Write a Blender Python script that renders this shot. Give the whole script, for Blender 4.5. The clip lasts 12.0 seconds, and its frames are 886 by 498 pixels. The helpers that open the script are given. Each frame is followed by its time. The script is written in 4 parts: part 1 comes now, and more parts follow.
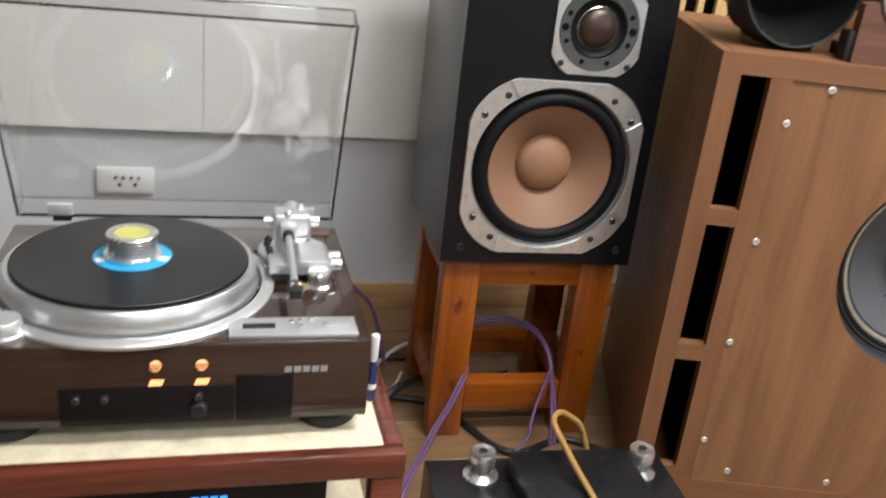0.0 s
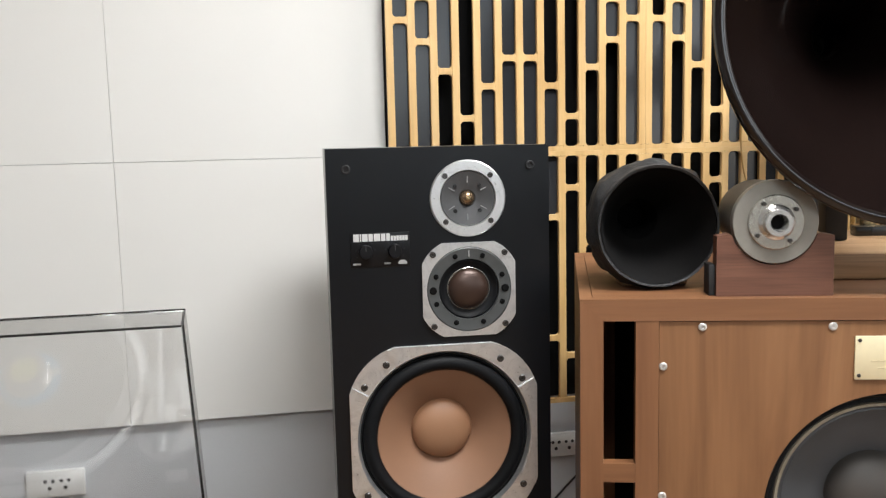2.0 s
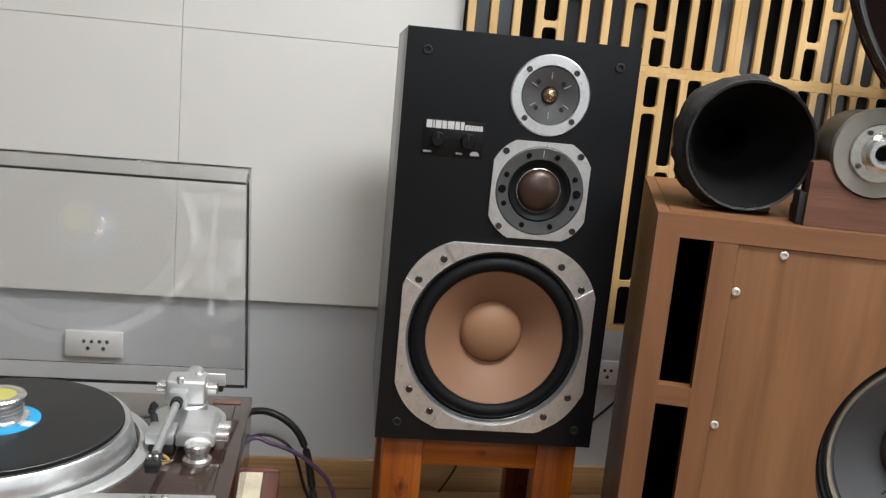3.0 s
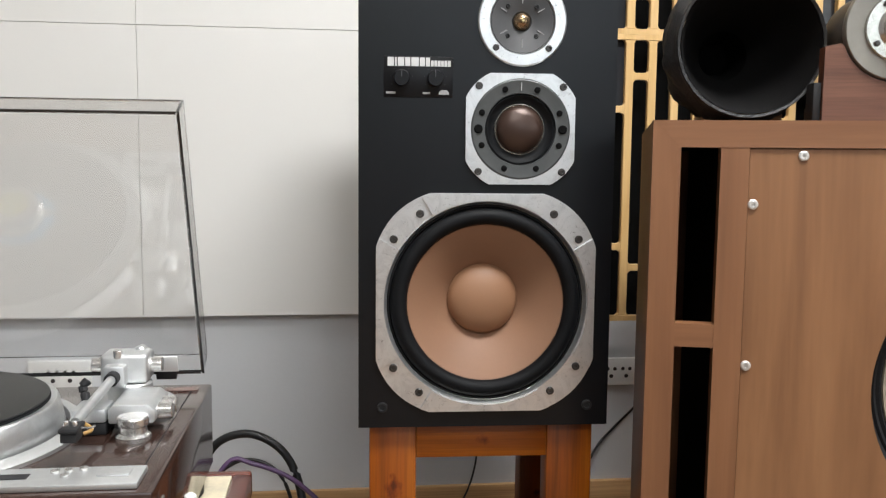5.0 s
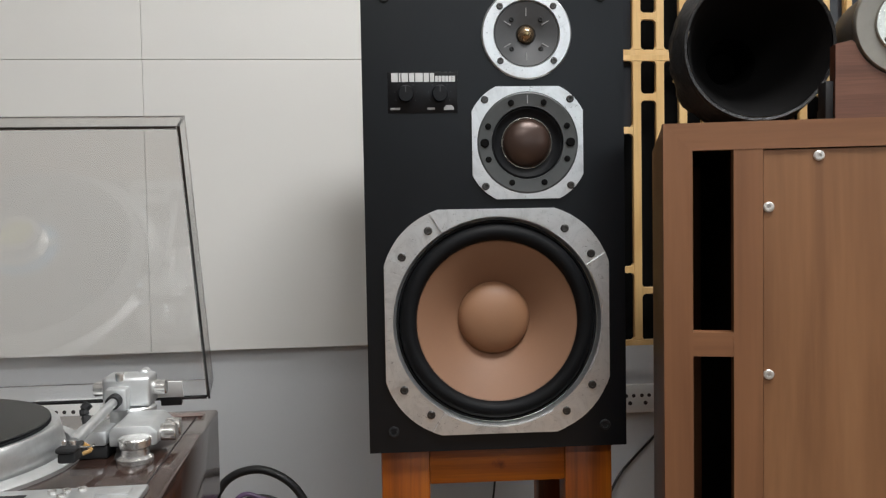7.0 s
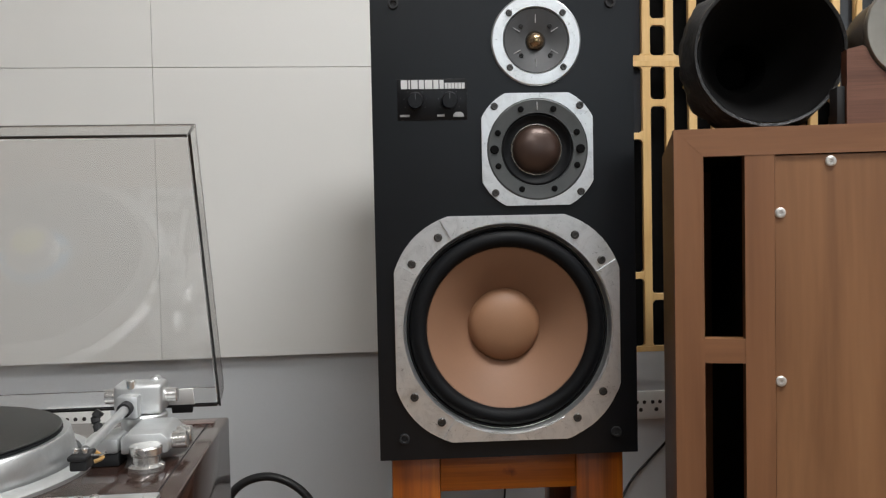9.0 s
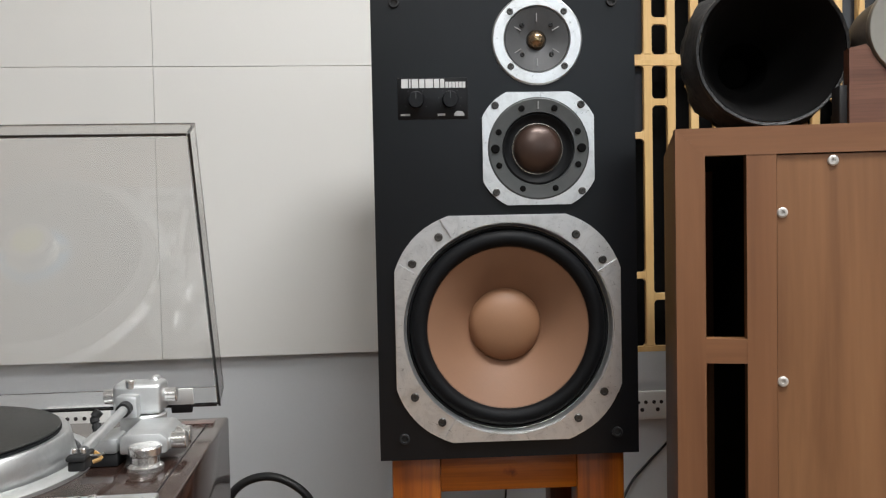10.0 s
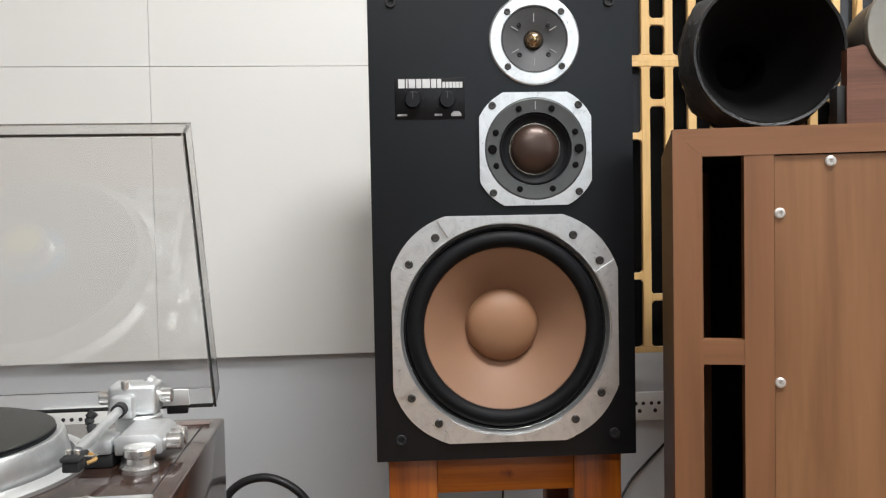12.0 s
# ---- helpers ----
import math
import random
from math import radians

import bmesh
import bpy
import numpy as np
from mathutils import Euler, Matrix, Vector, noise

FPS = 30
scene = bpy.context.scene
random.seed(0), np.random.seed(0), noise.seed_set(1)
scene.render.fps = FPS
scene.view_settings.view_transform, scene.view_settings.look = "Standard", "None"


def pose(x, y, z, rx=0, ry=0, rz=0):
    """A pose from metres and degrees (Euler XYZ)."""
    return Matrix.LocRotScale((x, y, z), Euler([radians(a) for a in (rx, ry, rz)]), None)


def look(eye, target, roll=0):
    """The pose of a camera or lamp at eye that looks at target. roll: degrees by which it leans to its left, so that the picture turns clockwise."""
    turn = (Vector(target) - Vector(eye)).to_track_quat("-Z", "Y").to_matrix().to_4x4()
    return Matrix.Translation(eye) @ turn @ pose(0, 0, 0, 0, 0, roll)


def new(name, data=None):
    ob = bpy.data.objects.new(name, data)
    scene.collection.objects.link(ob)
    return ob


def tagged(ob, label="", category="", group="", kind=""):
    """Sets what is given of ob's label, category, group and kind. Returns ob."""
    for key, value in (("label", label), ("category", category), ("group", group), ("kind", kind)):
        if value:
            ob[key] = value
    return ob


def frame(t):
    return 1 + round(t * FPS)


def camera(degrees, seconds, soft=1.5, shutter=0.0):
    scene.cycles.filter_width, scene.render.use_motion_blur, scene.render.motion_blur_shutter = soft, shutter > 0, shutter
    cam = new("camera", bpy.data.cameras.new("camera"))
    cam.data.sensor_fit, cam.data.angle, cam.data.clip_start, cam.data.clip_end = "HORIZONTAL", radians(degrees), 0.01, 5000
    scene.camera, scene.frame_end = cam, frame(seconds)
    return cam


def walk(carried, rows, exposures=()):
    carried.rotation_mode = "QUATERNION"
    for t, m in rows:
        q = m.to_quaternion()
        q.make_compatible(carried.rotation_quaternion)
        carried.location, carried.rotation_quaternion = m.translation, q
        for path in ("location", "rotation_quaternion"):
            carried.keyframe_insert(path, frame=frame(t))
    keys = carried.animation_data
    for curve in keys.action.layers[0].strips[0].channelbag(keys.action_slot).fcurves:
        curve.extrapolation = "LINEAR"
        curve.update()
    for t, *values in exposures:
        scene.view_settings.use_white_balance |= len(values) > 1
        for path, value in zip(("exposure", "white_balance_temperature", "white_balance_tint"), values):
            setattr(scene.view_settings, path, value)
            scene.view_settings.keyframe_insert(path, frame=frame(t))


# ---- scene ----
cam = camera(54.0, 12.0, 1.25, 0.3)
METRES, EYE, TILT, LEAN, TURN = 0.765, 1.0, 0.0, 0.0, -15.8
ROWS = [
    (0.0, 0.0, 0.0, 0.0, 2.45, -22.32, -5.97),
    (0.5, 0.0456, 0.0302, 0.0299, -2.1, -16.91, -4.08),
    (0.8, 0.0827, 0.0630, 0.0371, -3.17, -15.21, -3.37),
    (1.0, 0.1256, 0.0714, 0.0532, -4.69, -13.22, -1.54),
    (1.2, 0.1857, 0.0919, 0.0575, -3.88, -11.98, -0.58),
    (1.5, 0.29, 0.0998, 0.076, -0.46, -9.84, 0.66),
    (2.0, 0.3991, 0.1036, 0.0762, 5.09, -7.02, 1.31),
    (2.3, 0.3961, 0.1126, 0.0572, 4.82, -6.78, 0.15),
    (2.5, 0.3808, 0.1188, 0.0357, 6.31, -6.95, -1.64),
    (2.7, 0.3550, 0.1321, 0.0161, 7.98, -9.02, -4.04),
    (3.0, 0.3269, 0.1508, -0.0217, 8.38, -11.36, -5.27),
    (3.2, 0.3267, 0.1588, -0.0411, 8.56, -10.54, -6.14),
    (4.8, 0.3828, 0.3189, -0.2728, 8.78, -5.98, -1.18),
    (5.0, 0.3914, 0.3297, -0.2957, 8.81, -5.88, -0.55),
    (5.5, 0.3862, 0.3334, -0.3294, 9.19, -4.54, 0.15),
    (6.0, 0.388, 0.3477, -0.3522, 9.38, -2.8, 0.29),
    (6.5, 0.395, 0.3581, -0.3562, 10.17, -2.51, 0.9),
    (7.0, 0.3951, 0.3601, -0.3555, 9.6, -2.67, 1.02),
    (9.0, 0.3927, 0.3608, -0.3536, 10.17, -2.28, 1.2),
    (9.5, 0.3914, 0.361, -0.3526, 10.2, -2.33, 1.17),
    (10.0, 0.3937, 0.3664, -0.3537, 10.28, -2.31, 1.17),
    (10.5, 0.3953, 0.3714, -0.3547, 10.35, -2.23, 1.15),
    (11.0, 0.3944, 0.3702, -0.3539, 10.24, -2.26, 1.14),
    (11.5, 0.3944, 0.3707, -0.3537, 10.22, -2.3, 1.11),
    (12.0, 0.3952, 0.371, -0.3544, 10.16, -2.26, 1.11),
]
walk(cam, [(t, pose(0, 0, EYE, TILT, LEAN, TURN) @ pose(METRES * x, METRES * y, METRES * z, 90 + pitch, roll, yaw)) for t, x, y, z, yaw, pitch, roll in ROWS],
     [(0.0, -0.1), (0.5, 0.0), (1.0, 0.05), (1.5, 0.05), (2.0, -0.15), (2.5, -0.35), (3.0, -0.42), (3.2, -0.3), (4.6, 0.05), (4.8, 0.05), (5.0, -0.1), (5.5, -0.3), (6.0, -0.5), (9.5, -0.62), (10.5, -0.22), (11.0, -0.4), (12.0, -0.15)])

# ---- world and light ----
world = bpy.data.worlds.new("world")
scene.world = world
world.use_nodes = True
wn = world.node_tree
sky = wn.nodes.new("ShaderNodeTexSky")
sky.sky_type, sky.sun_disc = "NISHITA", False
sky.sun_elevation, sky.sun_rotation = radians(38), radians(150)
wn.links.new(sky.outputs[0], wn.nodes["Background"].inputs[0])
wn.nodes["Background"].inputs[1].default_value = 0.1


def area_lamp(name, eye, target, sx, sy, watts, colour):
    data = bpy.data.lights.new(name, "AREA")
    data.shape, data.size, data.size_y, data.energy, data.color = "RECTANGLE", sx, sy, watts, colour
    ob = new(name, data)
    ob.matrix_world = look(eye, target)
    return ob


area_lamp("window_daylight", (1.35, -2.93, 1.75), (1.35, 0, 1.5), 1.9, 0.9, 13, (0.80, 0.91, 1.0))
area_lamp("window_daylight", (2.73, -1.3, 1.5), (0, -1.0, 1.3), 1.7, 1.3, 15, (0.90, 0.96, 1.0))
for lamp_x, lamp_y, watts in ((2.0, 1.3, 28), (1.0, 0.4, 78), (0.2, -1.2, 42)):
    area_lamp("ceiling_lamp_light", (lamp_x, lamp_y, 2.525), (lamp_x, lamp_y, 0), 1.0, 0.5, watts, (0.97, 0.985, 1.0))


# ---- materials ----
def nodes_of(name):
    m = bpy.data.materials.new(name)
    m.use_nodes = True
    t = m.node_tree
    return m, t, t.nodes["Principled BSDF"]


def noise_node(t, vec, scale, detail=4.0, rough=0.55, distort=0.0):
    n = t.nodes.new("ShaderNodeTexNoise")
    n.inputs["Scale"].default_value = scale
    n.inputs["Detail"].default_value = detail
    n.inputs["Roughness"].default_value = rough
    n.inputs["Distortion"].default_value = distort
    t.links.new(vec, n.inputs["Vector"])
    return n.outputs["Fac"]


def ramp_node(t, fac, stops):
    r = t.nodes.new("ShaderNodeValToRGB")
    e = r.color_ramp.elements
    while len(e) < len(stops):
        e.new(0.5)
    for k, (p, c) in zip(e, stops):
        k.position, k.color = p, (*c, 1)
    t.links.new(fac, r.inputs[0])
    return r.outputs[0]


def mapped(t, scale, rot=(0, 0, 0)):
    tc = t.nodes.new("ShaderNodeTexCoord")
    mp = t.nodes.new("ShaderNodeMapping")
    mp.inputs["Scale"].default_value = scale
    mp.inputs["Rotation"].default_value = [radians(a) for a in rot]
    t.links.new(tc.outputs["Object"], mp.inputs["Vector"])
    return mp.outputs[0]


def mix_node(t, a, b, fac, mode="MULTIPLY"):
    n = t.nodes.new("ShaderNodeMix")
    n.data_type, n.blend_type = "RGBA", mode
    n.inputs[0].default_value = fac
    t.links.new(a, n.inputs[6])
    t.links.new(b, n.inputs[7])
    return n.outputs[2]


def bump_node(t, b, height, strength, dist):
    n = t.nodes.new("ShaderNodeBump")
    n.inputs["Strength"].default_value, n.inputs["Distance"].default_value = strength, dist
    t.links.new(height, n.inputs["Height"])
    t.links.new(n.outputs[0], b.inputs["Normal"])


def surface(name, colour, rough=0.5, metal=0.0, vary=0.12, big=3.0, fine=120.0, bump=0.1, dist=0.0006, coat=0.0, spec=0.5):
    """A paint, plastic, metal or paper: stains at one scale, grain at another, and some unevenness of the gloss."""
    m, t, b = nodes_of(name)
    v = mapped(t, (1, 1, 1))
    n1, n2 = noise_node(t, v, big, 5), noise_node(t, v, fine, 3)
    lo = tuple(c * (1 - vary) for c in colour)
    hi = tuple(min(1, c * (1 + vary)) for c in colour)
    c1 = ramp_node(t, n1, [(0.3, lo), (0.7, hi)])
    g = ramp_node(t, n2, [(0.3, (1 - vary,) * 3), (0.7, (1, 1, 1))])
    t.links.new(mix_node(t, c1, g, 0.7), b.inputs["Base Color"])
    r = t.nodes.new("ShaderNodeMapRange")
    r.inputs[3].default_value, r.inputs[4].default_value = max(0.02, rough * 0.8), min(1, rough * 1.2)
    t.links.new(n1, r.inputs[0])
    t.links.new(r.outputs[0], b.inputs["Roughness"])
    b.inputs["Metallic"].default_value = metal
    b.inputs["Coat Weight"].default_value = coat
    b.inputs["Specular IOR Level"].default_value = spec
    if bump:
        bump_node(t, b, n2, bump, dist)
    return m


def wood(name, dark, mid, light, grain=(28, 28, 1.6), rough=0.45, coat=0.0, knots=(), bump=0.15, pore=0.6, swirl=0.9):
    """Wood with long grain along the axis that has the small scale, fine pores and, where asked, knots."""
    m, t, b = nodes_of(name)
    v = mapped(t, grain)
    n1 = noise_node(t, v, 1.0, 4, 0.55, swirl)
    c = ramp_node(t, n1, [(0.28, dark), (0.5, mid), (0.74, light)])
    fine = noise_node(t, mapped(t, tuple(g * 11 if g > 4 else g * 4 for g in grain)), 1.0, 3, 0.6)
    pores = ramp_node(t, fine, [(0.34, (0.62, 0.58, 0.55)), (0.56, (1, 1, 1))])
    c = mix_node(t, c, pores, pore)
    big = noise_node(t, mapped(t, tuple(max(0.8, g * 0.12) for g in grain)), 1.0, 2, 0.5, 1.5)
    c = mix_node(t, c, ramp_node(t, big, [(0.3, (0.82, 0.79, 0.76)), (0.7, (1.06, 1.03, 1.0))]), 0.8)
    for kx, kz, kr, kl in knots:
        # an oval knot with a dark heart, a reddish halo and a wavering outline
        d = t.nodes.new("ShaderNodeVectorMath")
        d.operation = "DISTANCE"
        d.inputs[1].default_value = (kx / kr, 0, kz / (kr * kl))
        wob = t.nodes.new("ShaderNodeMath")
        wob.operation = "MULTIPLY_ADD"
        wob.inputs[1].default_value = 1.1
        t.links.new(noise_node(t, mapped(t, (90, 20, 60)), 1.0, 2), wob.inputs[0])
        t.links.new(mapped(t, (1 / kr, 0, 1 / (kr * kl))), d.inputs[0])
        t.links.new(d.outputs["Value"], wob.inputs[2])
        c = mix_node(t, c, ramp_node(t, wob.outputs[0], [(0.0, (0.12, 0.06, 0.05)), (0.62, (0.22, 0.10, 0.08)), (0.80, (0.62, 0.42, 0.34)), (1.0, (1, 1, 1))]), 0.92)
    t.links.new(c, b.inputs["Base Color"])
    b.inputs["Roughness"].default_value, b.inputs["Coat Weight"].default_value = rough, coat
    b.inputs["Coat Roughness"].default_value = 0.15
    bump_node(t, b, fine, bump, 0.0004)
    return m


def brushed(name, colour, rough=0.32, worn=0.25, metal=0.9):
    """Cast and brushed aluminium with dull blotches and dark scuffs."""
    m, t, b = nodes_of(name)
    v = mapped(t, (1, 1, 1))
    n1, n2 = noise_node(t, v, 34, 8, 0.72, 1.2), noise_node(t, mapped(t, (30, 30, 260)), 1.0, 3)
    c = ramp_node(t, n1, [(0.30, tuple(x * (1 - worn) for x in colour)), (0.5, colour), (0.8, tuple(min(1, x * 1.1) for x in colour))])
    if worn > 0.2:
        scuff = noise_node(t, mapped(t, (1.0, 1.0, 1.6)), 70, 6, 0.7, 2.5)
        c = mix_node(t, c, ramp_node(t, scuff, [(0.61, (1, 1, 1)), (0.69, (0.30, 0.29, 0.28))]), 0.75)
    t.links.new(c, b.inputs["Base Color"])
    r = t.nodes.new("ShaderNodeMapRange")
    r.inputs[3].default_value, r.inputs[4].default_value = rough + 0.16, rough - 0.06
    t.links.new(n1, r.inputs[0])
    t.links.new(r.outputs[0], b.inputs["Roughness"])
    b.inputs["Metallic"].default_value = metal
    bump_node(t, b, n2, 0.02, 0.0002)
    return m


def lit(name, colour, power):
    m, t, b = nodes_of(name)
    b.inputs["Base Color"].default_value = (*colour, 1)
    b.inputs["Emission Color"].default_value = (*colour, 1)
    b.inputs["Emission Strength"].default_value = power
    return m


def clear(name, tint, rough=0.03):
    m, t, b = nodes_of(name)
    b.inputs["Base Color"].default_value = (*tint, 1)
    b.inputs["Transmission Weight"].default_value = 1.0
    b.inputs["Roughness"].default_value = rough
    b.inputs["IOR"].default_value = 1.49
    return m


M = {}
KNOTS = ((0.168, 0.3615, 0.020, 0.8), (0.036, 0.290, 0.026, 1.9), (0.296, 0.19, 0.018, 1.3), (0.04, 0.12, 0.016, 1.6), (0.21, 0.095, 0.013, 0.8))
M["wall"] = surface("painted_wall", (0.57, 0.585, 0.60), 0.8, vary=0.03, big=1.5, fine=260, bump=0.12, dist=0.0005)
M["panel"] = surface("white_panel_board", (0.725, 0.715, 0.685), 0.75, vary=0.02, big=1.2, fine=420, bump=0.1, dist=0.0004)
# walls and ceiling out of view, coloured darker to weaken bounced light
M["room"] = surface("dimmed_wall_paint", (0.33, 0.33, 0.325), 0.8, vary=0.06)
M["ceiling"] = surface("dimmed_ceiling_paint", (0.5, 0.5, 0.48), 0.9, vary=0.03)
M["floor"] = wood("floor_laminate", (0.175, 0.100, 0.048), (0.245, 0.147, 0.076), (0.315, 0.200, 0.108), (1.4, 20, 20), 0.4)
M["base"] = wood("baseboard_wood", (0.42, 0.25, 0.11), (0.52, 0.33, 0.16), (0.6, 0.40, 0.21), (1.2, 25, 25), 0.45)
M["walnut"] = wood("walnut_veneer", (0.168, 0.072, 0.031), (0.210, 0.095, 0.042), (0.252, 0.119, 0.055), (8, 8, 0.8), 0.5, pore=0.25, swirl=2.6)
M["walnut_x"] = wood("walnut_veneer_rail", (0.168, 0.072, 0.031), (0.210, 0.095, 0.042), (0.252, 0.119, 0.055), (0.8, 12, 12), 0.5, pore=0.25, swirl=1.5)
M["walnut_board"] = wood("walnut_veneer_board", (0.180, 0.083, 0.036), (0.241, 0.117, 0.052), (0.300, 0.152, 0.070), (4.8, 4.8, 0.62), 0.48, pore=0.25, swirl=4.2)
M["pine"] = wood("orange_stained_pine", (0.15, 0.031, 0.0015), (0.275, 0.066, 0.003), (0.345, 0.096, 0.005), (26, 26, 1.8), 0.36, 0.12, knots=KNOTS)
M["pine_x"] = wood("orange_stained_pine_rail", (0.15, 0.031, 0.0015), (0.275, 0.066, 0.003), (0.345, 0.096, 0.005), (1.8, 26, 26), 0.36, 0.12, knots=KNOTS)
M["lattice"] = wood("pale_plywood", (0.60, 0.38, 0.15), (0.69, 0.465, 0.205), (0.75, 0.53, 0.26), (18, 18, 2.2), 0.45, pore=0.2)
M["redwood"] = wood("dark_red_lacquered_wood", (0.080, 0.019, 0.011), (0.125, 0.030, 0.017), (0.175, 0.046, 0.025), (3, 24, 24), 0.25, 0.5)
M["rosewood"] = wood("dark_gloss_plinth", (0.029, 0.0155, 0.012), (0.037, 0.0205, 0.016), (0.047, 0.027, 0.021), (2.0, 30, 30), 0.10, 0.25, bump=0.03)
M["cradle"] = wood("dark_brown_block", (0.10, 0.042, 0.026), (0.145, 0.064, 0.04), (0.185, 0.088, 0.055), (2, 26, 26), 0.5)
M["paleboard"] = wood("light_hardwood_slab", (0.48, 0.28, 0.14), (0.60, 0.38, 0.21), (0.70, 0.48, 0.28), (1.5, 30, 30), 0.45)
M["baffle"] = surface("black_vinyl_baffle", (0.0036, 0.0044, 0.0058), 0.33, vary=0.2, fine=900, bump=0.15, dist=0.0002, spec=0.32)
M["vinyl"] = surface("dark_vinyl_cabinet", (0.045, 0.040, 0.036), 0.30, vary=0.12, fine=500, bump=0.15)
M["black"] = surface("matt_black", (0.010, 0.010, 0.011), 0.7, vary=0.2)
# near black for black parts, and for shade put into recesses as colour
M["deep"] = surface("black_and_recess_shade", (0.004, 0.004, 0.004), 0.95, vary=0.2, spec=0.1)
M["rubber"] = surface("rubber_surround", (0.0045, 0.005, 0.006), 0.6, vary=0.2, big=20, spec=0.18)
M["cone"] = surface("tan_paper_cone", (0.250, 0.130, 0.074), 0.62, vary=0.06, big=9, fine=500, bump=0.3, dist=0.0004)
M["cap"] = surface("tan_dust_cap", (0.285, 0.148, 0.080), 0.5, vary=0.05, big=12, fine=500, bump=0.2)
M["alu"] = brushed("aluminium_frame", (0.72, 0.727, 0.728), 0.30, 0.21, 0.88)
M["steel"] = brushed("polished_metal", (0.72, 0.71, 0.69), 0.2, 0.12)
M["dullsteel"] = brushed("dull_steel", (0.62, 0.60, 0.54), 0.2, 0.18)
M["satin"] = brushed("satin_silver", (0.64, 0.65, 0.65), 0.42, 0.08)
M["platter"] = brushed("cast_platter_rim", (0.70, 0.71, 0.71), 0.3, 0.1)
M["screw"] = surface("dark_screw", (0.10, 0.095, 0.09), 0.4, 0.9, vary=0.3)
M["screw_w"] = surface("zinc_screw", (0.62, 0.60, 0.57), 0.4, 0.5, vary=0.12, big=60)
M["grey"] = surface("grey_plastic_plate", (0.050, 0.051, 0.053), 0.42, vary=0.12, big=15)
M["midgrey"] = surface("grey_metal_ring", (0.066, 0.070, 0.070), 0.45, 0.2, vary=0.15, big=25)
M["bronze"] = surface("bronze_dome", (0.056, 0.033, 0.025), 0.34, 0.4, vary=0.12, big=25, bump=0.05)
M["dome"] = surface("pale_bronze_dome", (0.30, 0.21, 0.13), 0.22, 0.85, vary=0.15, big=60, bump=0.05)
M["gold"] = surface("gold_tip", (0.5, 0.38, 0.2), 0.2, 0.9, vary=0.1)
M["letter"] = surface("silver_print", (0.58, 0.58, 0.575), 0.4, 0.2, vary=0.05)
M["caption"] = surface("dull_grey_print", (0.30, 0.30, 0.30), 0.5, vary=0.08)
M["gloss"] = surface("gloss_black_plate", (0.006, 0.006, 0.007), 0.32, vary=0.1, spec=0.25)
M["greycone"] = surface("grey_paper_cone", (0.082, 0.087, 0.094), 0.6, vary=0.12, big=12, fine=500, bump=0.4, dist=0.0005)
M["greycap"] = surface("grey_dust_cap", (0.055, 0.049, 0.044), 0.55, vary=0.1, big=14, fine=500)
M["gasket"] = surface("beige_gasket", (0.33, 0.29, 0.22), 0.6, vary=0.15, big=30)
M["cutedge"] = surface("black_painted_cut_edge", (0.045, 0.05, 0.058), 0.5, vary=0.12)
M["brass"] = surface("engraved_brass_plate", (0.80, 0.70, 0.46), 0.34, 0.2, vary=0.05, big=12)
M["engrave"] = surface("engraving", (0.68, 0.58, 0.36), 0.5, 0.2, vary=0.1)
M["horn"] = surface("dark_gloss_horn", (0.007, 0.0042, 0.0037), 0.068, vary=0.15, big=6, bump=0.015, spec=0.7)
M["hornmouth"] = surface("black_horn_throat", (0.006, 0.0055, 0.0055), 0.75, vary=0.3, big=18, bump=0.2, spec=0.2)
M["tape"] = surface("black_wrapped_horn", (0.017, 0.017, 0.018), 0.5, vary=0.3, big=25, fine=160, bump=0.8, dist=0.002)
M["diskgrey"] = surface("grey_metal_flange", (0.27, 0.255, 0.225), 0.4, 0.4, vary=0.08, big=20)
M["bodygrey"] = surface("driver_body", (0.16, 0.145, 0.13), 0.45, 0.3, vary=0.15, big=15)
M["foam"] = surface("dark_slate_board", (0.026, 0.028, 0.032), 0.2, vary=0.12, big=5, fine=300, bump=0.03)
M["vinylrec"] = surface("record_vinyl", (0.006, 0.006, 0.0065), 0.3, vary=0.1, spec=0.55)
M["bluelabel"] = surface("blue_paper_label", (0.02, 0.36, 0.68), 0.5, vary=0.05)
M["yellow"] = surface("yellow_paper", (0.50, 0.48, 0.13), 0.6, vary=0.05)
M["lid"] = clear("smoked_clear_acrylic", (0.85, 0.85, 0.845))
M["lidedge"] = surface("dark_acrylic_edge", (0.02, 0.02, 0.02), 0.2, vary=0.1)
M["mat"] = surface("cream_stone_top", (0.70, 0.62, 0.45), 0.45, vary=0.16, big=30, fine=160)
M["glow"] = lit("strobe_lamp_glow", (1.0, 0.42, 0.16), 1.25)
M["display"] = lit("blue_display", (0.02, 0.25, 1.0), 2.0)
M["cable"] = surface("black_cable", (0.012, 0.012, 0.013), 0.4, vary=0.1)
M["purple"] = surface("violet_cable", (0.12, 0.068, 0.15), 0.35, vary=0.15, big=40)
M["tancable"] = surface("amber_cable", (0.40, 0.23, 0.07), 0.35, vary=0.12)
M["white"] = surface("white_plastic", (0.74, 0.74, 0.72), 0.4, vary=0.03)
M["hole"] = surface("socket_hole", (0.03, 0.025, 0.025), 0.6, vary=0.1)
M["chassis"] = surface("black_enamel_chassis", (0.012, 0.013, 0.015), 0.28, vary=0.15)
M["red"] = surface("red_plastic", (0.5, 0.04, 0.03), 0.4, vary=0.1)
M["bluewhite"] = surface("blue_label", (0.02, 0.03, 0.12), 0.4, vary=0.1)
M["glass"] = clear("window_glass", (1, 1, 1), 0.0)

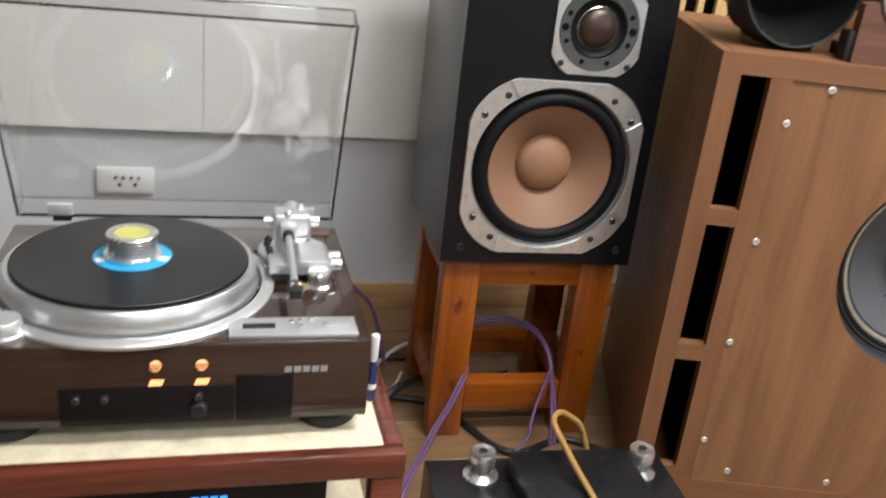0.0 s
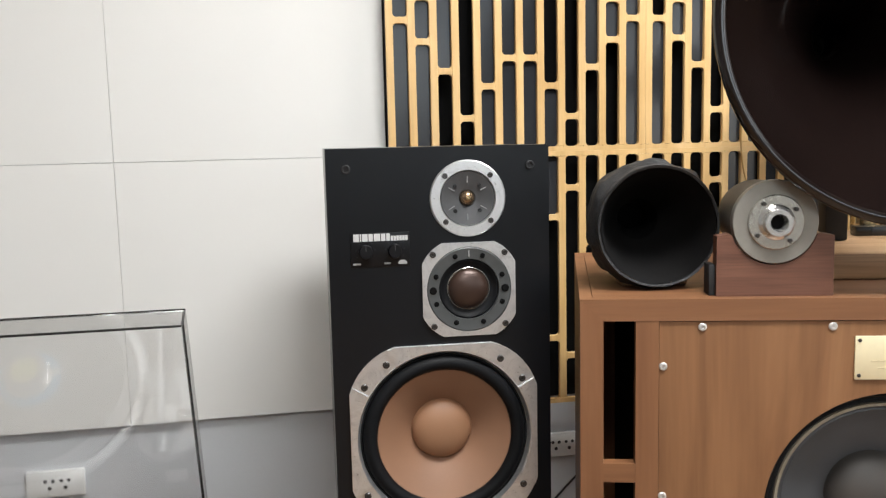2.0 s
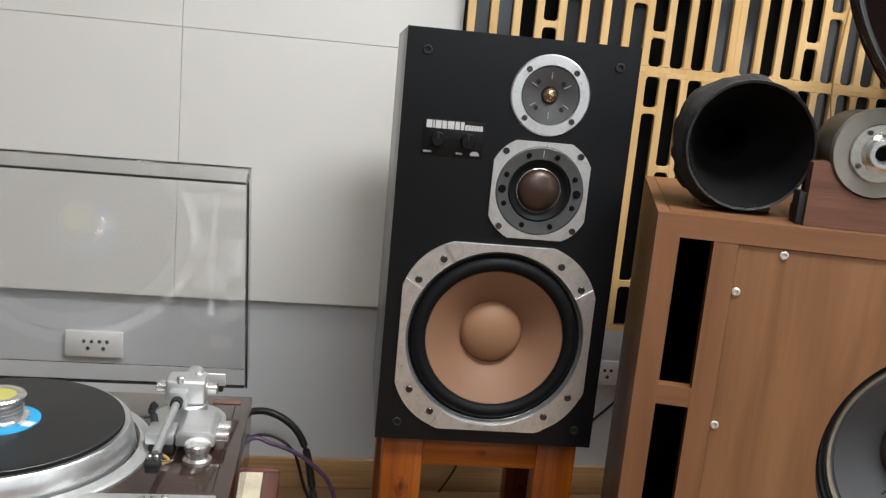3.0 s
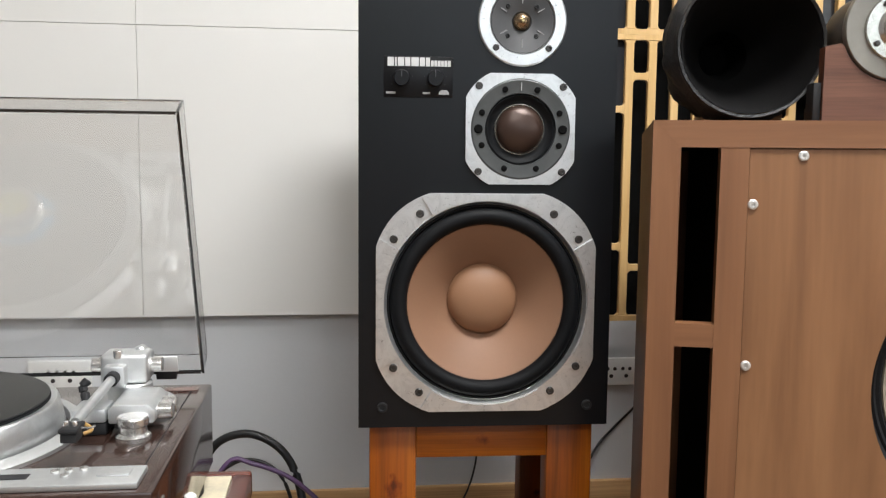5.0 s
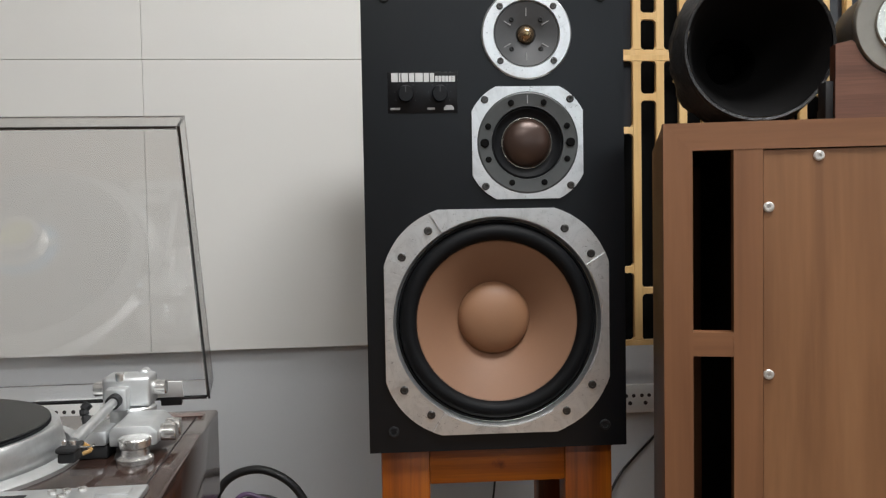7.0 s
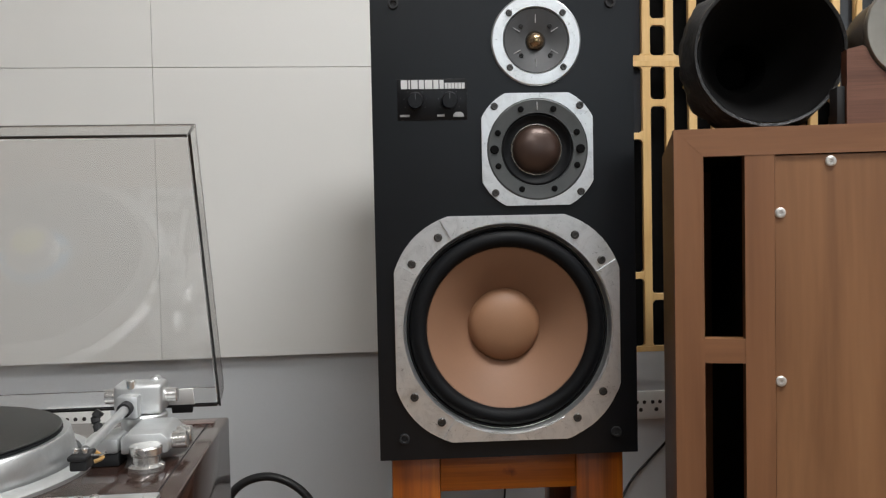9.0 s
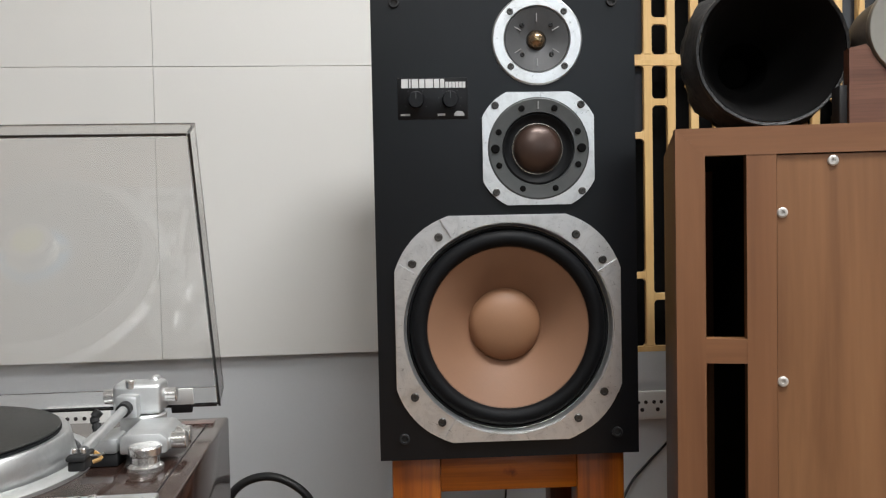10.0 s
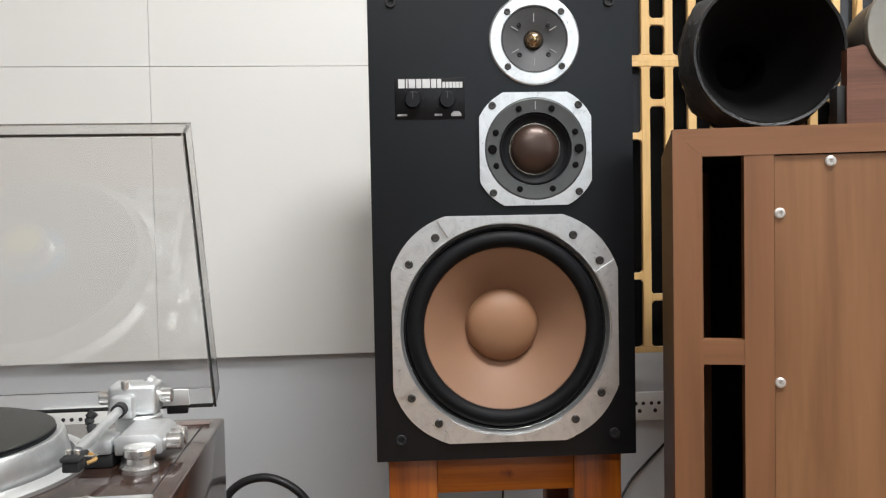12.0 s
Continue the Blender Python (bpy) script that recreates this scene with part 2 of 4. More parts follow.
# the lines of a record's grooves give a fine ring relief
_t = M["vinylrec"].node_tree
_w = _t.nodes.new("ShaderNodeTexWave")
_w.wave_type, _w.rings_direction = "RINGS", "Z"
_w.inputs["Scale"].default_value = 260
_t.links.new(mapped(_t, (1, 1, 1)), _w.inputs["Vector"])
bump_node(_t, _t.nodes["Principled BSDF"], _w.outputs["Fac"], 0.25, 0.0005)
_tg = _t.nodes.new("ShaderNodeTangent")
_tg.direction_type, _tg.axis = "RADIAL", "Z"
_t.links.new(_tg.outputs[0], _t.nodes["Principled BSDF"].inputs["Tangent"])
_t.nodes["Principled BSDF"].inputs["Anisotropic"].default_value = 0.85


# ---- building helpers ----
def mesh_from(bm, name, mat, smooth=None):
    bmesh.ops.recalc_face_normals(bm, faces=bm.faces)
    me = bpy.data.meshes.new(name)
    bm.to_mesh(me)
    bm.free()
    me.materials.append(mat)
    if smooth:
        me.shade_smooth()
        me.set_sharp_from_angle(angle=radians(smooth))
    return me


def part(name, bm, mat, parent, label="", smooth=35):
    ob = new(name, mesh_from(bm, name, mat, smooth))
    ob.parent = parent
    if label:
        ob["label"] = label
    return ob


def thing(name, m, label, category, group="", kind=""):
    ob = new(name)
    ob.matrix_world = m
    ob.empty_display_size = 0.05
    return tagged(ob, label, category, group, kind)


def lone(name, bm, mat, m, label, category, group="", kind="", smooth=35):
    ob = new(name, mesh_from(bm, name, mat, smooth))
    ob.matrix_world = m
    return tagged(ob, label, category, group, kind)


def add_box(bm, x0, x1, y0, y1, z0, z1, bevel=0.0, seg=2):
    v = bmesh.ops.create_cube(bm, size=1.0)["verts"]
    bmesh.ops.transform(bm, verts=v, matrix=Matrix.Translation(((x0 + x1) / 2, (y0 + y1) / 2, (z0 + z1) / 2)) @ Matrix.Diagonal((x1 - x0, y1 - y0, z1 - z0, 1)))
    if bevel:
        edges = list({e for a in v for e in a.link_edges})
        bmesh.ops.bevel(bm, geom=edges, offset=bevel, segments=seg, affect="EDGES", profile=0.5)
    return bm


def block(x0, x1, y0, y1, z0, z1, bevel=0.002, seg=2):
    return add_box(bmesh.new(), x0, x1, y0, y1, z0, z1, bevel, seg)


def lathe(profile, n=64, m=None, bm=None):
    """Turns a profile of (radius, height) round the z axis, then moves it by m."""
    bm = bm or bmesh.new()
    m = m or Matrix()
    rings = []
    for r, z in profile:
        if r < 1e-6:
            rings.append([bm.verts.new(m @ Vector((0, 0, z)))])
        else:
            rings.append([bm.verts.new(m @ Vector((r * math.cos(2 * math.pi * k / n), r * math.sin(2 * math.pi * k / n), z))) for k in range(n)])
    for a, b in zip(rings, rings[1:]):
        for k in range(n):
            j = (k + 1) % n
            q = [a[k % len(a)], a[j % len(a)], b[j % len(b)], b[k % len(b)]]
            q = [p for i, p in enumerate(q) if p not in q[:i]]
            if len(q) > 2:
                bm.faces.new(q)
    return bm


def facing(x, y, z):
    """Turns a lathe's z axis to face forwards (towards -y), at a place of the thing."""
    return Matrix.Translation((x, y, z)) @ Matrix.Rotation(radians(90), 4, "X")


def holed(poly, c, r, y0, y1, n=64, bm=None):
    """A plate in the x-z plane between y0 and y1 with a convex outline and one round hole."""
    bm = bm or bmesh.new()
    angles = [2 * math.pi * k / n for k in range(n)]
    angles += [math.atan2(z - c[1], x - c[0]) % (2 * math.pi) for x, z in poly]
    angles = sorted(angles)
    angles = [a for i, a in enumerate(angles) if i == 0 or a - angles[i - 1] > 1e-4]
    inner, outer = [], []
    for a in angles:
        d = (math.cos(a), math.sin(a))
        best = None
        for (ax, az), (bx, bz) in zip(poly, poly[1:] + poly[:1]):
            ex, ez = bx - ax, bz - az
            den = d[0] * ez - d[1] * ex
            if abs(den) < 1e-12:
                continue
            s = ((ax - c[0]) * ez - (az - c[1]) * ex) / den
            w = ((ax - c[0]) * d[1] - (az - c[1]) * d[0]) / den
            if s > 0 and -1e-6 <= w <= 1 + 1e-6 and (best is None or s < best):
                best = s
        inner.append((c[0] + r * d[0], c[1] + r * d[1]))
        outer.append((c[0] + best * d[0], c[1] + best * d[1]))
    loops = [[bm.verts.new((x, y, z)) for x, z in ring] for ring, y in ((inner, y0), (outer, y0), (outer, y1), (inner, y1))]
    k = len(angles)
    for a, b in zip(loops, loops[1:] + loops[:1]):
        for i in range(k):
            j = (i + 1) % k
            bm.faces.new((a[i], a[j], b[j], b[i]))
    return bm


def sector(poly, c, r, a0, a1, y0, y1, n=20):
    """A raised piece of such a plate between two angles, in degrees, from the hole to the outline."""
    bm = bmesh.new()
    corners = [math.degrees(math.atan2(z - c[1], x - c[0])) for x, z in poly]
    corners = [a + 360 * k for a in corners for k in (0, 1) if a0 < a + 360 * k < a1]
    angles = sorted([a0 + (a1 - a0) * k / n for k in range(n + 1)] + corners)
    rings = []
    for a in angles:
        d = (math.cos(radians(a)), math.sin(radians(a)))
        reach = []
        for (ax, az), (bx, bz) in zip(poly, poly[1:] + poly[:1]):
            ex, ez = bx - ax, bz - az
            den = d[0] * ez - d[1] * ex
            if abs(den) > 1e-12:
                far = ((ax - c[0]) * ez - (az - c[1]) * ex) / den
                w = ((ax - c[0]) * d[1] - (az - c[1]) * d[0]) / den
                if far > 0 and -1e-6 <= w <= 1 + 1e-6:
                    reach.append(far)
        far = min(reach) - 0.0006
        rings.append([bm.verts.new((c[0] + q * d[0], y, c[1] + q * d[1])) for q, y in ((r, y1), (r, y0), (far, y0), (far, y1))])
    for a, b in zip(rings, rings[1:]):
        for k in range(4):
            bm.faces.new((a[k], a[(k + 1) % 4], b[(k + 1) % 4], b[k]))
    bm.faces.new(rings[0])
    bm.faces.new(rings[-1])
    bmesh.ops.bevel(bm, geom=[e for e in bm.edges if all(abs(v.co.y - y0) < 1e-6 for v in e.verts) and len(e.link_faces) == 2 and e.calc_face_angle(0) > 1], offset=0.0022, segments=2, affect="EDGES", profile=0.5)
    return bm


def prism(poly, y0, y1, bm=None, bevel=0.0):
    """A flat shape in the x-z plane, drawn out from y0 to y1."""
    bm = bm or bmesh.new()
    f = bm.faces.new([bm.verts.new((x, y0, z)) for x, z in poly])
    ext = bmesh.ops.extrude_face_region(bm, geom=[f])["geom"]
    bmesh.ops.translate(bm, verts=[g for g in ext if isinstance(g, bmesh.types.BMVert)], vec=(0, y1 - y0, 0))
    if bevel:
        bmesh.ops.bevel(bm, geom=list(bm.edges), offset=bevel, segments=2, affect="EDGES", profile=0.5)
    return bm


def upright(poly, z0, z1, bm=None):
    """A flat shape in the x-y plane, drawn up from z0 to z1."""
    bm = bm or bmesh.new()
    lo = [bm.verts.new((x, y, z0)) for x, y in poly]
    hi = [bm.verts.new((x, y, z1)) for x, y in poly]
    bm.faces.new(lo)
    bm.faces.new(hi)
    for i in range(len(poly)):
        j = (i + 1) % len(poly)
        bm.faces.new((lo[i], lo[j], hi[j], hi[i]))
    return bm


def rounded_octagon(cx, cz, half, cut, bulge):
    """An octagon whose slanted sides bow outwards a little."""
    h, k = half, half - cut
    corner = []
    for n in range(10):
        t = n / 9
        d = bulge * 4 * t * (1 - t) * math.sqrt(0.5)
        corner.append((h - cut * t + d, k + cut * t + d))
    pts = []
    for sx, sz, seq in ((1, 1, corner), (-1, 1, corner[::-1]), (-1, -1, corner), (1, -1, corner[::-1])):
        pts += [(cx + sx * x, cz + sz * z) for x, z in seq]
    return pts


def tube(points, radius, n=8, steps=8):
    """A cable through the points, as a mesh: a smooth line with a round section."""
    p = [Vector(q) for q in points]
    p = [2 * p[0] - p[1]] + p + [2 * p[-1] - p[-2]]
    line = []
    for i in range(1, len(p) - 2):
        for s in range(steps):
            t = s / steps
            a, b, c, d = p[i - 1], p[i], p[i + 1], p[i + 2]
            line.append(0.5 * (2 * b + (c - a) * t + (2 * a - 5 * b + 4 * c - d) * t * t + (3 * b - a - 3 * c + d) * t ** 3))
    line.append(p[-2])
    bm = bmesh.new()
    rings = []
    for i, q in enumerate(line):
        d = (line[min(i + 1, len(line) - 1)] - line[max(i - 1, 0)]).normalized()
        up = Vector((0, 0, 1)) if abs(d.z) < 0.9 else Vector((0, 1, 0))
        u = d.cross(up).normalized()
        v = d.cross(u)
        rings.append([bm.verts.new(q + radius * (math.cos(2 * math.pi * k / n) * u + math.sin(2 * math.pi * k / n) * v)) for k in range(n)])
    for a, b in zip(rings, rings[1:]):
        for k in range(n):
            bm.faces.new((a[k], a[(k + 1) % n], b[(k + 1) % n], b[k]))
    bm.faces.new(rings[0])
    bm.faces.new(rings[-1])
    return bm


def rod(a, b, r, n=20, r2=None, bevel=0.0):
    """A round bar from a to b."""
    a, b = Vector(a), Vector(b)
    d = b - a
    r2 = r if r2 is None else r2
    e = min(bevel, r * 0.5, d.length * 0.3)
    m = Matrix.Translation(a) @ d.to_track_quat("Z", "Y").to_matrix().to_4x4()
    prof = [(0, 0), (r - e, 0), (r, e), (r2, d.length - e), (r2 - e, d.length), (0, d.length)] if e else [(0, 0), (r, 0), (r2, d.length), (0, d.length)]
    return lathe(prof, n, m)


# ---- the room ----
X0, X1, Y0, Y1, TOP = -2.4, 2.8, -3.0, 1.975, 2.6
wall_north = thing("wall_north", pose(0, 0, 0), "pale grey wall clad above with white boards", "wall", kind="structure")
part("wall_face", block(X0, X1, Y1, Y1 + 0.15, 0, TOP, 0), M["wall"], wall_north)
lone("wall_west", block(X0 - 0.15, X0, Y0, Y1, 0, TOP, 0), M["room"], pose(0, 0, 0), "unseen plain side wall, coloured dark to cut bounced light", "wall", kind="structure")
east = bmesh.new()
for a in ((Y0, -2.2, 0, TOP), (-0.4, Y1, 0, TOP), (-2.2, -0.4, 0, 0.8), (-2.2, -0.4, 2.2, TOP)):
    add_box(east, X1, X1 + 0.15, a[0], a[1], a[2], a[3])
lone("wall_east", east, M["room"], pose(0, 0, 0), "unseen plain side wall, coloured dark to cut bounced light", "wall", kind="structure")
south = bmesh.new()
for a in ((X0 - 0.15, 0.35, 0, TOP), (2.35, X1 + 0.15, 0, TOP), (0.35, 2.35, 0, 1.25), (0.35, 2.35, 2.25, TOP)):
    add_box(south, a[0], a[1], Y0 - 0.15, Y0, a[2], a[3])
lone("wall_south", south, M["room"], pose(0, 0, 0), "unseen wall with one wide window, coloured dark to cut bounced light", "wall", kind="structure")
lone("ceiling", block(X0 - 0.15, X1 + 0.15, Y0 - 0.15, Y1 + 0.15, TOP, TOP + 0.1, 0), M["ceiling"], pose(0, 0, 0), "unseen plain ceiling, greyed to cut bounced light", "ceiling", kind="structure")
def window(name, m, w, h):
    s = thing(name, m, "wide white framed window with clear panes", "window", kind="structure")
    for x0, x1, z0, z1 in ((0, w, 0, 0.05), (0, w, h - 0.05, h), (0, 0.05, 0.05, h - 0.05), (w - 0.05, w, 0.05, h - 0.05), (w / 2 - 0.025, w / 2 + 0.025, 0.05, h - 0.05)):
        part("window_frame", block(x0, x1, -0.03, 0.03, z0, z1, 0.003), M["white"], s)
    for x0, x1 in ((0.05, w / 2 - 0.025), (w / 2 + 0.025, w - 0.05)):
        part("pane", block(x0, x1, -0.003, 0.003, 0.05, h - 0.05, 0), M["glass"], s).visible_shadow = False


window("window_1", pose(0.35, Y0 - 0.08, 1.25), 2.0, 1.0)
window("window_2", pose(X1 + 0.08, -2.2, 0.8, 0, 0, 90), 1.8, 1.4)
baseboard = bmesh.new()
add_box(baseboard, X0, X1, Y1 - 0.014, Y1, 0.0, 0.072, 0.003)
lone("baseboard", baseboard, M["base"], pose(0, 0, 0), "yellowish wooden baseboard along the wall", "baseboard", kind="structure")
for cx, cy in ((2.0, 1.3), (1.0, 0.4), (0.2, -1.2)):
    lamp = thing("ceiling_lamp", pose(cx, cy, TOP), "white rectangular ceiling lamp with a glowing diffuser", "lamp", "ceiling lamps")
    part("housing", block(-0.52, 0.52, -0.27, 0.27, -0.05, 0, 0.006), M["white"], lamp)
    part("diffuser", block(-0.5, 0.5, -0.25, 0.25, -0.062, -0.0505, 0.003), lit("lamp_diffuser", (1.0, 0.95, 0.87), 6.0), lamp)


# ---- the three-way loudspeaker on its pine stand ----
def loudspeaker():
    W, H, D = 0.364, 0.663, 0.33
    s = thing("loudspeaker", pose(0.388, 1.386, 0.388, 0, 0, -2.3), "tall black three-way loudspeaker with a tan woofer, on a pine stand", "loudspeaker")
    for nm, a in (("side_panel", (0, 0.018, 0.02, D, 0, H)), ("side_panel", (W - 0.018, W, 0.02, D, 0, H)), ("bottom_panel", (0.0182, W - 0.0182, 0.0205, D, 0, 0.018)),
                  ("top_panel", (0.0182, W - 0.0182, 0.0205, D, H - 0.018, H)), ("back_panel", (0.0182, W - 0.0182, D - 0.018, D, 0.0182, H - 0.0182))):
        part(nm, block(*a, 0.0012), M["vinyl"], s, "dark brownish vinyl-covered panel")
    wx, wz, mx, mz, tx, tz = 0.182, 0.181, 0.2272, 0.429, 0.2276, 0.5785
    baffle = bmesh.new()
    for z0, z1, c, r in ((0, 0.345, (wx, wz), 0.148), (0.345, 0.515, (mx, mz), 0.068), (0.515, H, (tx, tz), 0.045)):
        holed([(0, z0), (W, z0), (W, z1), (0, z1)], c, r, 0.0, 0.02, 64, baffle)
    bmesh.ops.remove_doubles(baffle, verts=baffle.verts, dist=1e-5)
    part("baffle", baffle, M["baffle"], s, "black textured front baffle")
    # woofer
    edge = rounded_octagon(wx, wz, 0.1575, 0.076, 0.0135)
    w = part("woofer_frame", holed(edge, (wx, wz), 0.1475, -0.0032, 0.0, 96), M["alu"], s, "scuffed cast aluminium octagonal woofer frame")
    for a0 in (-31.5, 58.5, 148.5, 238.5):
        part("frame_face", sector(edge, (wx, wz), 0.1476, a0, a0 + 63, -0.0072, -0.0031), M["alu"], w, "raised aluminium face between the screw pockets", 30)
    lip = lathe([(0.1477, 0.0031), (0.1474, 0.0042), (0.1462, 0.0042), (0.1440, 0.0005), (0.1424, -0.0045), (0.1415, -0.005)], 96, facing(wx, 0, wz))
    part("lip", lip, M["alu"], w, "bevelled inner edge")
    sur = [(0.1428, -0.0052), (0.1405, -0.0038), (0.1385, -0.0042), (0.1372, -0.006)] + [(0.1252 + 0.0118 * math.cos(a), -0.005 + 0.0125 * math.sin(a)) for a in (math.pi * k / 14 for k in range(1, 14))] + [(0.1136, -0.004), (0.1125, -0.0030), (0.110, -0.006)]
    part("surround", lathe(sur, 96, facing(wx, 0, wz)), M["rubber"], w, "black rolled rubber surround")
    part("cone", lathe([(0.1132, -0.0027), (0.111, -0.004), (0.095, -0.0125), (0.075, -0.026), (0.055, -0.042), (0.046, -0.05)], 96, facing(wx, 0, wz)), M["cone"], w, "tan paper cone")
    cap = [(0.0525, -0.046), (0.0515, -0.0415)] + [(0.0505 * math.cos(a), -0.041 + 0.021 * math.sin(a)) for a in (math.pi / 2 * k / 9 for k in range(1, 9))] + [(0, -0.020)]
    part("dust_cap", lathe(cap, 64, facing(wx, 0, wz)), M["cap"], w, "tan domed dust cap")
    for sx in (-1, 1):
        for sz in (-1, 1):
            for a, b in ((0.0955, 0.1285), (0.1325, 0.0925)):
                sc = lathe([(0.0058, 0.0031), (0.0058, 0.0056), (0.0046, 0.0068), (0.0028, 0.0068), (0.0026, 0.0044), (0, 0.0044)], 16, facing(wx + sx * a, 0, wz + sz * b))
                part("screw", sc, M["screw"], w)
    # midrange
    q = part("midrange_frame", holed(rounded_octagon(mx, mz, 0.0775, 0.0335, 0.004), (mx, mz), 0.0705, -0.005, 0.0, 64), M["alu"], s, "scuffed aluminium midrange frame with cut corners")
    part("ring_plate", lathe([(0.0706, 0.0), (0.0706, 0.004), (0.068, 0.0055), (0.052, 0.0035), (0.0505, 0.0035), (0.0495, -0.004)], 64, facing(mx, 0, mz)), M["midgrey"], q, "dark grey perforated ring")
    part("suspension", lathe([(0.0505, -0.001), (0.047, 0.0), (0.043, -0.004), (0.0385, -0.006), (0.034, -0.006)], 64, facing(mx, 0, mz)), M["rubber"], q)
    part("dome_ring", lathe([(0.0358, -0.006), (0.0358, -0.0045), (0.0345, -0.0035), (0.0330, -0.006)], 64, facing(mx, 0, mz)), M["dullsteel"], q)
    part("dome", lathe([(0.0336 * math.cos(a), -0.006 + 0.015 * math.sin(a)) for a in (math.pi / 2 * k / 10 for k in range(10))] + [(0, 0.009)], 48, facing(mx, 0, mz)), M["bronze"], q, "dark bronze dome")
    for k in range(8):
        a = radians(22.5 + 45 * k)
        part("vent_hole", lathe([(0.0043, 0.0), (0.0043, 0.0056), (0.0034, 0.006), (0, 0.006)], 14, facing(mx + 0.0595 * math.cos(a), 0, mz + 0.0595 * math.sin(a))), M["deep"], q)
    for sx in (-1, 1):
        part("lug", lathe([(0.0064, 0.001), (0.0062, 0.0062), (0.0050, 0.0074), (0, 0.0074)], 20, facing(mx + sx * 0.060, 0, mz)), M["deep"], q)
    part("mark", prism([(mx - 0.0007, mz + 0.054), (mx + 0.0007, mz + 0.054), (mx + 0.0007, mz + 0.065), (mx - 0.0007, mz + 0.065)], -0.0062, -0.004), M["caption"], q)
    for sx in (-1, 1):
        for sz in (-1, 1):
            sc = lathe([(0.0052, 0.004), (0.0052, 0.0072), (0.0042, 0.0085), (0.0026, 0.0085), (0.0024, 0.006), (0, 0.006)], 16, facing(mx + sx * 0.0595, 0, mz + sz * 0.0595))
            part("screw", sc, M["screw"], q)
    # tweeter
    tw = part("tweeter_frame", lathe([(0.045, -0.001), (0.045, 0.0025), (0.0465, 0.005), (0.0605, 0.005), (0.0625, 0.003), (0.0625, -0.001)], 72, facing(tx, 0, tz)), M["alu"], s, "round brushed aluminium tweeter ring")
    part("face_plate", lathe([(0.0455, 0.001), (0.0435, 0.003), (0.030, 0.0), (0.014, -0.004), (0.0125, -0.006)], 64, facing(tx, 0, tz)), M["grey"], tw, "dark grey dished plate")
    part("dome", lathe([(0.0122 * math.cos(a), -0.005 + 0.0105 * math.sin(a)) for a in (math.pi / 2 * k / 7 for k in range(7))] + [(0, 0.0055)], 32, facing(tx, 0, tz)), M["dome"], tw, "small bronze dome")
    part("dome_tip", lathe([(0.004, 0.0035), (0.0038, 0.006), (0.0022, 0.0078), (0, 0.0082)], 16, facing(tx, 0, tz)), M["gold"], tw, "gold tip")
    for k in range(6):
        a = radians(90 + 60 * k)
        m = facing(tx, 0, tz) @ Matrix.Rotation(a, 4, "Z")
        bm = bmesh.new()
        add_box(bm, 0.025, 0.038, -0.0006, 0.0006, -0.002, 0.0013)
        bmesh.ops.transform(bm, matrix=m, verts=bm.verts)
        part("rib", bm, M["caption"], tw, smooth=None)
    for k in range(4):
        a = radians(45 + 90 * k)
        for rr, rad, nm, mt in ((0.0525, 0.0046, "screw", M["screw"]), (0.0285, 0.0034, "plate_screw", M["black"])):
            z = 0.0045 if rr > 0.04 else -0.0015
            part(nm, lathe([(rad, z), (rad, z + 0.002), (rad * 0.8, z + 0.003), (rad * 0.5, z + 0.003), (rad * 0.45, z + 0.001), (0, z + 0.001)], 14, facing(tx + rr * math.cos(a), 0, tz + rr * math.sin(a))), mt, tw)
    # control plate with its knobs and print
    p = part("control_plate", prism([(0.035, 0.479), (0.137, 0.479), (0.137, 0.535), (0.035, 0.535)], -0.0015, 0.0, bevel=0.0005), M["gloss"], s, "gloss black control plate with silver print")
    # plain marks in place of the maker's name
    z0, z1 = 0.5215, 0.5335
    for x, wd in ((0.0405, 0.0095), (0.0515, 0.0025), (0.0555, 0.0095), (0.0665, 0.0075), (0.0755, 0.0110), (0.0880, 0.0075), (0.0970, 0.0060)):
        part("logo_block", block(x, x + wd, -0.0022, -0.0015, z0, z1, 0), M["letter"], p, smooth=None)
    for k in range(6):
        part("logo_block", block(0.1045 + 0.005 * k, 0.1087 + 0.005 * k, -0.0022, -0.0015, 0.5215, 0.5295, 0), M["letter"], p, smooth=None)
    for x in (0.061, 0.111):
        k = part("knob", lathe([(0.0115, 0.0015), (0.0115, 0.010), (0.0105, 0.0115), (0, 0.0115)], 32, facing(x, 0, 0.505)), M["gloss"], p, "small black level knob")
        part("pointer", block(x - 0.0006, x + 0.0006, -0.0122, -0.0115, 0.5065, 0.5155, 0), M["midgrey"], k, smooth=None)
        for j in range(7):
            a = radians(-30 + 40 * j)
            part("tick", block(x + 0.0165 * math.cos(a) - 0.0005, x + 0.0165 * math.cos(a) + 0.0005, -0.0019, -0.0015, 0.505 + 0.0165 * math.sin(a) - 0.0005, 0.505 + 0.0165 * math.sin(a) + 0.0005, 0), M["midgrey"], p, smooth=None)
    for x0, x1 in ((0.0385, 0.0525), (0.0925, 0.1035)):
        part("caption_bar", block(x0, x1, -0.0019, -0.0015, 0.4835, 0.4865, 0), M["caption"], p, smooth=None)
    p.location, p.scale = (0.0021, 0, -0.0075), (0.94, 1, 1)
    part("badge", prism([(0.1165, 0.483), (0.1315, 0.483), (0.1315, 0.486), (0.128, 0.4895), (0.120, 0.4895), (0.1165, 0.486)], -0.0019, -0.0015), M["caption"], p, smooth=None)
